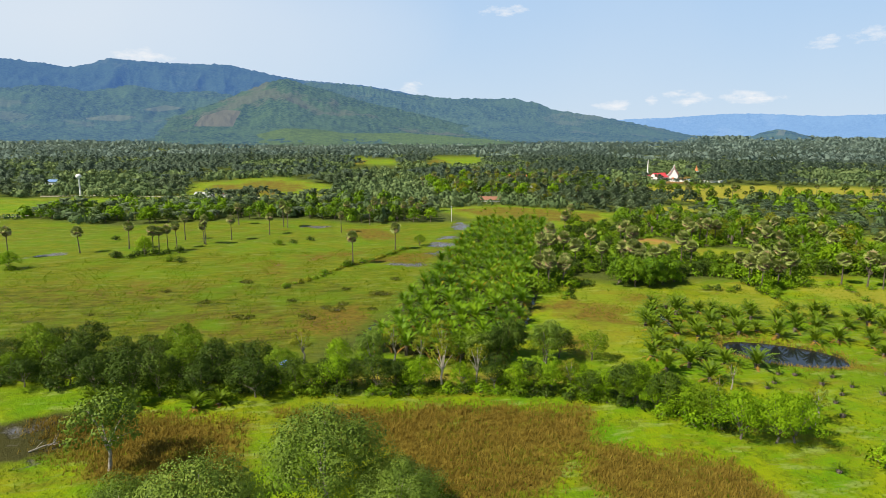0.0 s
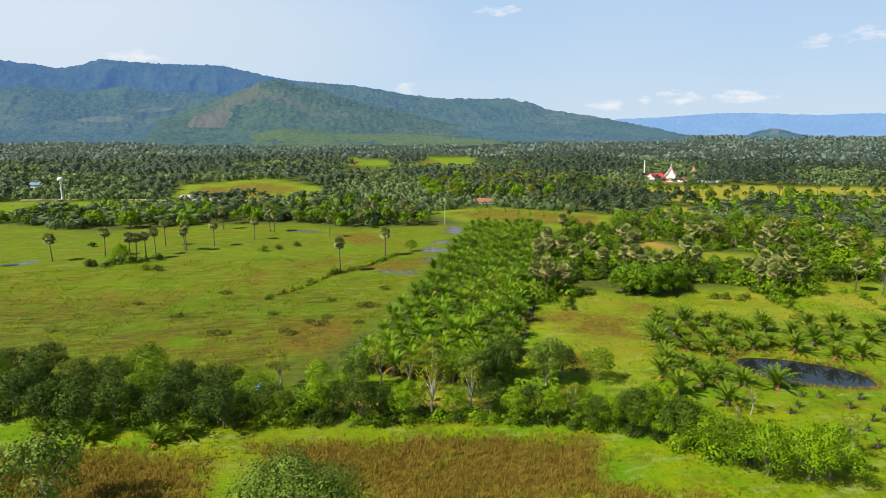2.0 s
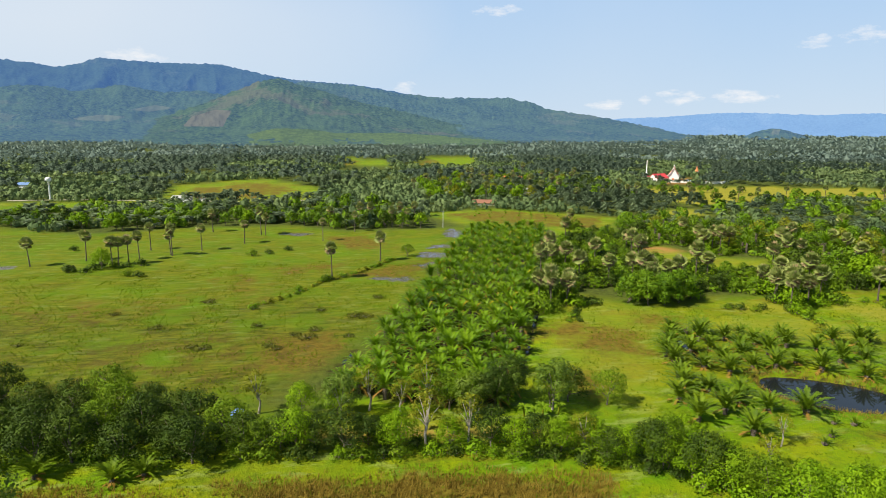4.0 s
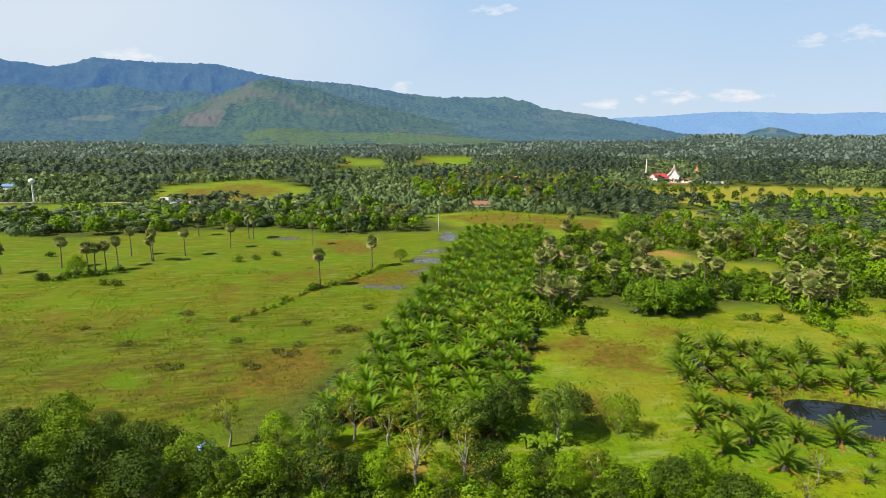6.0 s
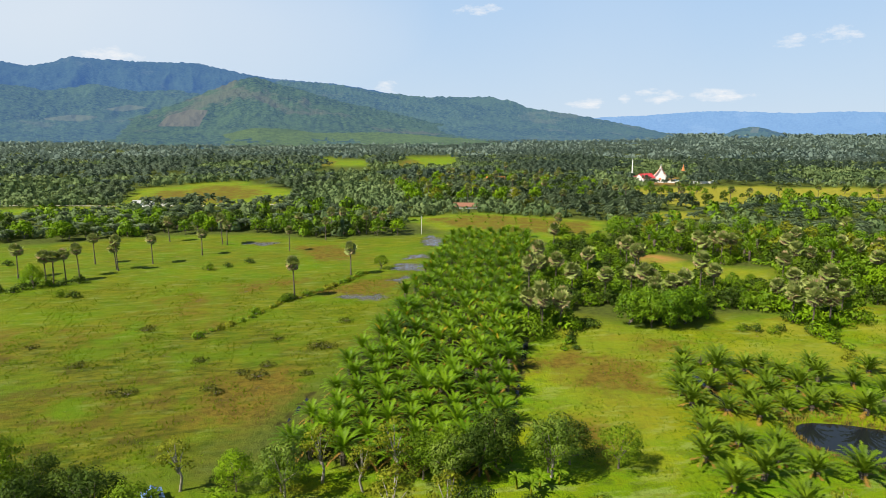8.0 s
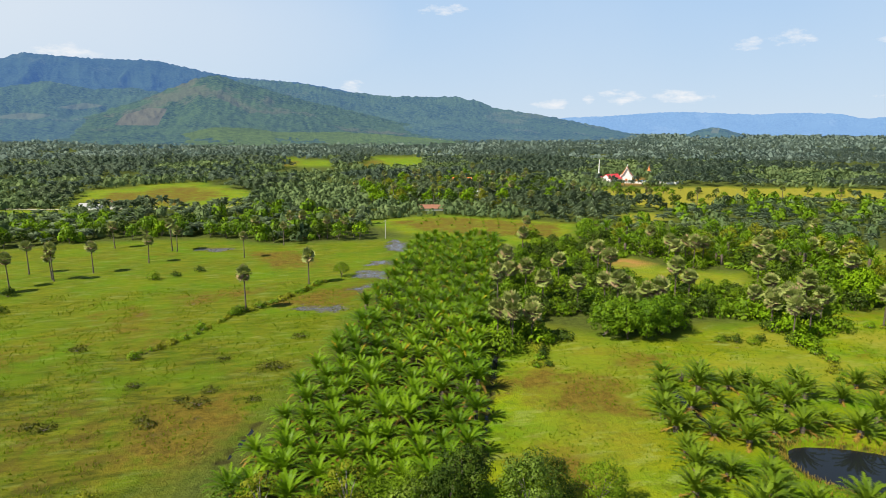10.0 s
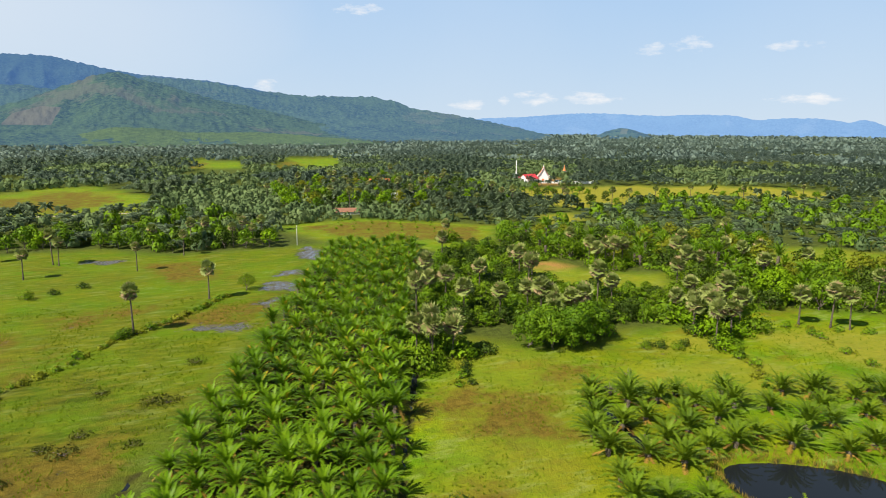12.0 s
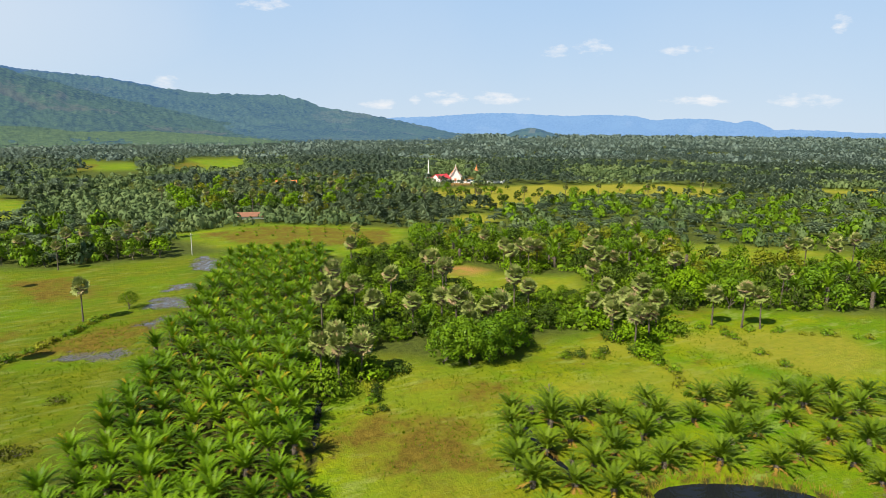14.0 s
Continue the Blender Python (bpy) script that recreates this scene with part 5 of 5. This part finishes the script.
# ---- temple, houses, poles ----
WHITEWASH = plain_material("whitewash", (0.72, 0.7, 0.66), (0.84, 0.83, 0.8), 0.85)
RED_SHEET = plain_material("red_roof_sheet", (0.55, 0.04, 0.05), (0.68, 0.08, 0.09), 0.5)
ORANGE_TILE = plain_material("orange_roof_tile", (0.6, 0.16, 0.04), (0.72, 0.24, 0.07), 0.6)
RUST_SHEET = plain_material("rusty_roof_sheet", (0.22, 0.09, 0.05), (0.34, 0.17, 0.1), 0.8)
PALE_SHEET = plain_material("pale_roof_sheet", (0.36, 0.36, 0.35), (0.5, 0.5, 0.48), 0.6)
BLUE_SHEET = plain_material("blue_roof_sheet", (0.12, 0.22, 0.45), (0.2, 0.32, 0.55), 0.5)
CONCRETE = plain_material("concrete", (0.4, 0.39, 0.36), (0.52, 0.51, 0.48), 0.85)
DARK_OPENING = plain_material("shaded_glass", (0.03, 0.035, 0.04), (0.06, 0.06, 0.06), 0.25)
TIMBER = plain_material("weathered_timber", (0.25, 0.2, 0.15), (0.4, 0.35, 0.28), 0.9)
LANE = plain_material("pale_lane", (0.33, 0.29, 0.2), (0.45, 0.4, 0.3), 0.95, 0.3)


def gable(bm, w, d, z, rise, over, thick=0.18, curl=0.0):
    """A pitched roof with its ridge along y; curl lifts the middle of the ridge ends."""
    for side in (-1, 1):
        rows = []
        for y in (-d / 2 - over, 0, d / 2 + over):
            up = curl if y else 0
            rows.append([bm.verts.new((0, y, z + rise + up)), bm.verts.new((side * w * 0.3, y, z + rise * 0.36 + up * 0.3)), bm.verts.new((side * (w / 2 + over), y, z - 0.15)),
                         bm.verts.new((side * (w / 2 + over), y, z - 0.15 - thick)), bm.verts.new((side * w * 0.3, y, z + rise * 0.36 - thick + up * 0.3)), bm.verts.new((0, y, z + rise - thick + up))])
        for p, q in zip(rows, rows[1:]):
            for k in range(6):
                bm.faces.new((p[k], p[(k + 1) % 6], q[(k + 1) % 6], q[k]))
        bm.faces.new(rows[0])
        bm.faces.new(rows[-1])
    bmesh.ops.recalc_face_normals(bm, faces=bm.faces)


def walls(bm, w, d, h, rise):
    """A body with pointed gable ends."""
    ends = []
    for y in (-d / 2, d / 2):
        ends.append([bm.verts.new(p) for p in ((-w / 2, y, -0.2), (w / 2, y, -0.2), (w / 2, y, h), (w * 0.3, y, h + rise * 0.33), (0, y, h + rise * 0.93), (-w * 0.3, y, h + rise * 0.33), (-w / 2, y, h))])
    for k in range(7):
        bm.faces.new((ends[0][k], ends[0][(k + 1) % 7], ends[1][(k + 1) % 7], ends[1][k]))
    bm.faces.new(ends[0])
    bm.faces.new(ends[1])
    bmesh.ops.recalc_face_normals(bm, faces=bm.faces)


def house(name, w, d, h, rise, roof, label, x, y, turn, category="house", size=0.85):
    root = new(name)
    bm = bmesh.new()
    walls(bm, w, d, h, rise)
    part("wall", bm, WHITEWASH, root)
    bm = bmesh.new()
    gable(bm, w, d, h, rise, 0.7)
    part("roof", bm, roof, root)
    bm = bmesh.new()
    box(bm, -0.5, 0.5, -d / 2 - 0.06, -d / 2 + 0.1, 0, 2.05)
    part("door", bm, TIMBER, root)
    for k in (-1, 1):
        bm = bmesh.new()
        box(bm, k * w * 0.3 - 0.6, k * w * 0.3 + 0.6, -d / 2 - 0.05, -d / 2 + 0.1, 1.0, 2.1)
        pane = part("window", bm, DARK_OPENING, root)
        bm = bmesh.new()
        box(bm, k * w * 0.3 - 0.7, k * w * 0.3 + 0.7, -d / 2 - 0.12, -d / 2 + 0.05, 0.9, 1.0)
        part("sill", bm, CONCRETE, pane)
    root.matrix_basis = place(x, y, turn, size)
    return tagged(root, label, category)


def temple_hall(x, y, turn):
    """A white hall under a steep stacked roof with gilded upturned gable boards."""
    root = new("temple_hall")
    w, d, h, rise = 10, 17, 4.2, 8.0
    bm = bmesh.new()
    walls(bm, w, d, h, rise)
    part("wall", bm, WHITEWASH, root)
    for k, (ww, dd, zz, rr) in enumerate(((w, d, h, rise), (w * 0.72, d * 0.72, h + 2.6, rise * 0.8))):
        bm = bmesh.new()
        gable(bm, ww, dd, zz, rr, 0.8, 0.25, 0.6)
        part("roof", bm, ORANGE_TILE, root)
    for sy in (-1, 1):
        bm = bmesh.new()
        for sx in (-1, 1):
            tube(bm, [(sx * 6.2, sy * 9.4, h - 0.4, 0.3), (sx * 3.0, sy * 9.45, h + 2.8, 0.42), (0, sy * 9.5, h + rise + 0.7, 0.36), (0, sy * 10.0, h + rise + 2.6, 0.07)], 6)
        part("gable_board", bm, WHITEWASH, root, "white upturned gable board with a finial")
    for k in range(5):
        for sx in (-1, 1):
            bm = bmesh.new()
            box(bm, sx * (w / 2 - 0.08) - 0.15, sx * (w / 2 - 0.08) + 0.15, -6.4 + 3.2 * k - 0.5, -6.4 + 3.2 * k + 0.5, 1.2, 3.2)
            part("window", bm, DARK_OPENING, root)
    bm = bmesh.new()
    box(bm, -1.0, 1.0, -d / 2 - 0.1, -d / 2 + 0.1, 0, 2.6)
    part("door", bm, ORANGE_TILE, root)
    root.matrix_basis = place(x, y, turn)
    return tagged(root, "white temple hall with steep orange stacked roof", "temple")


temple_hall(341, 590, -32)
house("temple_pavilion", 13, 17, 3.6, 4.6, RED_SHEET, "low open temple pavilion with red sheet roof", 323, 586, -75, "temple", 0.85)
house("temple_shed", 5, 14, 1.6, 1.0, BLUE_SHEET, "low temple shed with a blue sheet roof", 349, 568, 60, "shed")
house("temple_pavilion", 8, 10, 3.0, 3.0, RED_SHEET, "small temple pavilion with red sheet roof", 316, 596, -40, "temple")


def bell_tower(x, y):
    root = new("bell_tower")
    bm = bmesh.new()
    box(bm, -1.7, 1.7, -1.7, 1.7, -0.2, 5.5)
    part("body", bm, WHITEWASH, root)
    bm = bmesh.new()
    tube(bm, [(0, 0, 5.5, 2.3), (0, 0, 6.6, 1.5), (0, 0, 7.6, 1.2), (0, 0, 9.5, 0.4), (0, 0, 12, 0.06)], 8)
    part("roof", bm, ORANGE_TILE, root)
    root.matrix_basis = place(x, y, 20)
    return tagged(root, "white bell tower with orange pointed roof", "tower")


bell_tower(392, 632)


def perimeter_wall(points):
    root = new("temple_wall")
    for (x0, y0), (x1, y1) in zip(points, points[1:]):
        d, a = math.hypot(x1 - x0, y1 - y0), math.atan2(y1 - y0, x1 - x0)
        bm = bmesh.new()
        box(bm, 0, d, -0.15, 0.15, -0.2, 2.0)
        box(bm, -0.1, d + 0.1, -0.25, 0.25, 2.0, 2.2)
        bmesh.ops.transform(bm, matrix=Matrix.Translation((x0, y0, 0)) @ Matrix.Rotation(a, 4, "Z"), verts=bm.verts)
        part("panel", bm, WHITEWASH, root)
    return tagged(root, "long white temple boundary wall", "wall")


perimeter_wall([(322, 568), (336, 560), (350, 552), (364, 546), (374, 556)])


def chedi(x, y):
    root = new("chedi")
    bm = bmesh.new()
    box(bm, -2.2, 2.2, -2.2, 2.2, -0.2, 1.8)
    part("base", bm, WHITEWASH, root)
    bm = bmesh.new()
    tube(bm, [(0, 0, 1.8, 1.9), (0, 0, 3.0, 1.7), (0, 0, 4.6, 0.9), (0, 0, 5.4, 0.55), (0, 0, 16, 0.42), (0, 0, 18, 0.1)], 12)
    part("spire", bm, WHITEWASH, root)
    root.matrix_basis = place(x, y)
    return tagged(root, "slender white spire standing beside the temple", "spire")


chedi(335, 632)


def water_tower(x, y):
    root = new("water_tower")
    bm = bmesh.new()
    tube(bm, [(0, 0, -0.2, 0.75), (0, 0, 1, 0.55), (0, 0, 11.5, 0.5), (0, 0, 12.4, 0.9)], 12)
    part("shaft", bm, WHITEWASH, root)
    bm = bmesh.new()
    tube(bm, [(0, 0, 12.4, 0.9), (0, 0, 13.2, 1.9), (0, 0, 14.4, 2.0), (0, 0, 15.2, 1.2), (0, 0, 15.5, 0.3)], 14)
    part("tank", bm, WHITEWASH, root)
    root.matrix_basis = place(x, y)
    return tagged(root, "slim white water tower with a round tank", "water tower")


water_tower(-174, 490)
house("house", 9, 12, 3.0, 2.2, PALE_SHEET, "white village house with pale sheet roof", 123, 500, 15)
house("house", 9, 14, 3.4, 2.6, ORANGE_TILE, "village house with bright orange tiled roof", 170, 602, 80)
house("house", 8, 11, 3.2, 2.4, ORANGE_TILE, "village house with bright orange tiled roof", 186, 602, 70)
house("house", 10, 17, 1.9, 2.0, RUST_SHEET, "long low shed with rusty brown roof", 109, 424, 75)
house("house", 8, 12, 3.0, 2.2, PALE_SHEET, "white village house with pale sheet roof", 162, 488, 70)
house("house", 8, 10, 3.0, 2.0, PALE_SHEET, "white village house with pale sheet roof", 172, 494, 20)
house("house", 7, 14, 3.0, 1.6, PALE_SHEET, "white roadside house with pale roof", -86, 470, 75)
house("house", 7, 9, 3.0, 1.8, RED_SHEET, "small roadside shop with red sheet roof", -72, 474, 80)
house("house", 9, 16, 3.2, 1.8, BLUE_SHEET, "low building with a pale blue roof", -228, 588, 80)
house("field_hut", 1.7, 2.0, 1.4, 0.7, BLUE_SHEET, "small hut with a blue roof under trees", -8, 131, 20, "hut")


def lane(points, width, label):
    bm = bmesh.new()
    last = None
    for i, (x, y) in enumerate(points):
        a, b = points[max(i - 1, 0)], points[min(i + 1, len(points) - 1)]
        d = Vector((b[0] - a[0], b[1] - a[1], 0)).normalized()
        s = Vector((-d.y, d.x, 0)) * width / 2
        z = 0.16
        row = [bm.verts.new((x + s.x * k, y + s.y * k, zz)) for k, zz in ((-1.4, -0.3), (-1, z), (1, z), (1.4, -0.3))]
        if last:
            for k in range(3):
                bm.faces.new((last[k], row[k], row[k + 1], last[k + 1]))
        last = row
    bmesh.ops.recalc_face_normals(bm, faces=bm.faces)
    return tagged(part("road_lane", bm, LANE, None, label), category="lane", kind="structure")


lane([(-260, 352), (-200, 366), (-175, 379), (-160, 388), (-150, 402)], 2.2, "pale dirt lane along the meadow")
lane([(-200, 490), (-149, 489), (-110, 476), (-60, 466), (13, 464), (27, 471), (40, 476), (70, 500)], 2.4, "pale concrete lane to the village")


def utility_pole(x, y, h=8.5):
    root = new("utility_pole")
    bm = bmesh.new()
    tube(bm, [(0, 0, -0.3, 0.16), (0, 0, h, 0.1)], 8)
    part("pole", bm, CONCRETE, root)
    bm = bmesh.new()
    box(bm, -0.9, 0.9, -0.06, 0.06, h - 0.7, h - 0.55)
    part("crossarm", bm, CONCRETE, root)
    root.matrix_basis = place(x, y, 30)
    return tagged(root, "grey concrete utility pole in the field", "pole")


utility_pole(65, 333)


def dead_branch(x, y, turn, size):
    """Bleached dead wood lying in the mud."""
    g = np.random.default_rng(int(abs(x) * 10))
    root = new("dead_branch")
    bm = bmesh.new()
    tube(bm, [(-2, 0, 0.1, 0.14), (0, 0.2, 0.5, 0.11), (2.2, -0.2, 0.9, 0.04)], 6)
    part("limb", bm, BARK_PALE, root)
    for k in range(7):
        a = g.uniform(-1.2, 1.2)
        px = g.uniform(-1.2, 1.8)
        bm = bmesh.new()
        tube(bm, [(px, 0.1, 0.4, 0.06), (px + 0.7 * math.cos(a), 0.8 * math.sin(a), 0.8, 0.04), (px + 1.4 * math.cos(a), 1.7 * math.sin(a), 1.0 + g.uniform(0, 0.5), 0.012)], 4)
        part("twig", bm, BARK_PALE, root)
    root.matrix_basis = place(x, y, turn, size)
    return tagged(root, "bleached dead branch lying in black mud", "branch")


dead_branch(-43, 103, 20, 1.0)


def bare_shrub(x, y, size):
    g = np.random.default_rng(int(x * 7))
    root = new("bare_shrub")
    bm = bmesh.new()
    for k in range(26):
        a, e = k * 2.4, g.uniform(0.5, 1.5)
        r = g.uniform(1.2, 2.0)
        tube(bm, [(0, 0, -0.05, 0.04), (0.5 * r * math.cos(a) * math.cos(e), 0.5 * r * math.sin(a) * math.cos(e), 0.6 * r * math.sin(e), 0.03), (r * math.cos(a) * math.cos(e), r * math.sin(a) * math.cos(e), r * math.sin(e), 0.012)], 3)
    part("branch", bm, BARK, root)
    root.matrix_basis = place(x, y, 0, size)
    return tagged(root, "leafless grey-brown shrub in the field", "shrub")


bare_shrub(102, 166, 1.0)
bare_shrub(93, 160, 1.3)
# rows of low bushes on the field banks
small_bush = [bush("bank_bush", 1.4, 1.4, LEAF_MANGO, 160, 7, 0.3, "small green bush on a field bank", 4), bush("bank_bush", 1.0, 1.2, LEAF_OLIVE, 161, 7, 0.3, "small olive green bush on a field bank", 4)]
bank_spots = []
for line, gap in (([(143, 184), (135, 171), (129, 159), (122, 150)], 1.9), ([(162, 172), (158, 161), (152, 149), (148, 140)], 3.0), ([(76, 193), (72, 181), (68, 172)], 1.8), ([(-14, 199), (-8, 206), (1, 218), (6, 228), (15, 236), (23, 245), (33, 260)], 1.7), ([(160, 178), (172, 168), (190, 152)], 3.0)):
    for (x0, y0), (x1, y1) in zip(line, line[1:]):
        d = math.hypot(x1 - x0, y1 - y0)
        for k in range(int(d / gap)):
            t = (k + gen.uniform(0, 1)) * gap / d
            bank_spots.append((x0 + (x1 - x0) * t + gen.normal(0, 0.5), y0 + (y1 - y0) * t + gen.normal(0, 0.5)))
stand(small_bush, bank_spots, gen, "bushes along the field banks", 0.7, 1.35)
# rows of saplings in the field behind the plantation
set_out = [(90 + 7 * i + 3 * j + gen.normal(0, 0.6), 370 + 9 * j - 4 * i + gen.normal(0, 0.6)) for i in range(7) for j in range(4)]
stand([bush("young_bush", 1.1, 0.9, LEAF_BRIGHT, 165, 6, 0.4, "young green bush planted in rows", 3)], set_out, gen, "young bushes planted in rows", 0.6, 1.0)


# ---- reeds and grass tufts ----
def tufts(name, polys, per_m2, tall, blades, mat, label, gen, holes=(), patchy=0.0, width=0.06, lean=0.35):
    xs, ys = [], []
    for p in polys:
        bx0, bx1, by0, by1 = min(q[0] for q in p), max(q[0] for q in p), min(q[1] for q in p), max(q[1] for q in p)
        n = int((bx1 - bx0) * (by1 - by0) * per_m2)
        x, y = gen.uniform(bx0, bx1, n), gen.uniform(by0, by1, n)
        d = depth_in(p, x, y) + gen.normal(0, 1.5, n)
        ok = d > 0
        for h in holes:
            ok &= ~inside(h, x, y)
        xs.append(x[ok]), ys.append(y[ok])
    x, y = np.concatenate(xs), np.concatenate(ys)
    if patchy:
        m = np.array([noise.fractal(Vector((px / 9, py / 14, 2.0)), 1.0, 2.0, 3) for px, py in zip(x, y)]) + gen.normal(0, 0.1, len(x))
        x, y = x[m > patchy], y[m > patchy]
    z = ground_height(x, y)
    vs = []
    for b in range(blades):
        a = gen.uniform(0, 6.283, len(x))
        h = tall * gen.uniform(0.6, 1.3, len(x))
        ox, oy = gen.normal(0, 0.25, len(x)) * tall, gen.normal(0, 0.25, len(x)) * tall
        c, s = np.cos(a) * width * h / 0.8, np.sin(a) * width * h / 0.8
        tx, ty = gen.normal(0.15, lean, len(x)) * h, gen.normal(0.1, lean, len(x)) * h
        vs.append(np.stack([np.stack([x + ox - c, y + oy - s, z - 0.05], -1), np.stack([x + ox + c, y + oy + s, z - 0.05], -1), np.stack([x + ox + tx, y + oy + ty, z + h], -1)], 1))
    v = np.concatenate(vs).reshape(-1, 3)
    ob = new(name, sheet(name, v, np.arange(len(v)).reshape(-1, 3), mat))
    return tagged(ob, label, "grass", kind="stuff")


tg = np.random.default_rng(77)
tufts("reeds", REED_BEDS, 8.0, 0.62, 3, REED, "tall brown reeds filling the wet hollow", tg, width=0.075)
POND_EDGE = [(89, 131), (92, 136.5), (99, 135.5), (109, 129.5), (115, 121), (112, 111.5), (102, 112.5), (93, 116.5), (87.5, 124)]
tufts("reeds", [POND_EDGE], 5.0, 0.6, 3, REED, "thin brown reeds along the pond's bank", tg, [rounded(POND, 1)], width=0.06)
NEAR_MEADOW = [(-90, 150), (-60, 150), (-7, 137), (16, 170), (48, 245), (20, 262), (-60, 262), (-120, 240)]
NEAR_FIELD = [(45, 130), (66, 118), (86, 150), (100, 165), (150, 140), (175, 170), (150, 184), (110, 184), (80, 196), (66, 190)]
NEAR_FRONT = [(-60, 92), (-40, 78), (60, 60), (120, 90), (122, 112), (85, 112), (60, 96), (24, 110), (-10, 113), (-50, 122)]
tufts("grass", [NEAR_MEADOW, NEAR_FIELD, NEAR_FRONT], 1.0, 0.34, 4, GRASS, "uneven tussocks of green grass", tg, [POND, PLANTATION], patchy=-0.05, width=0.16, lean=0.5)
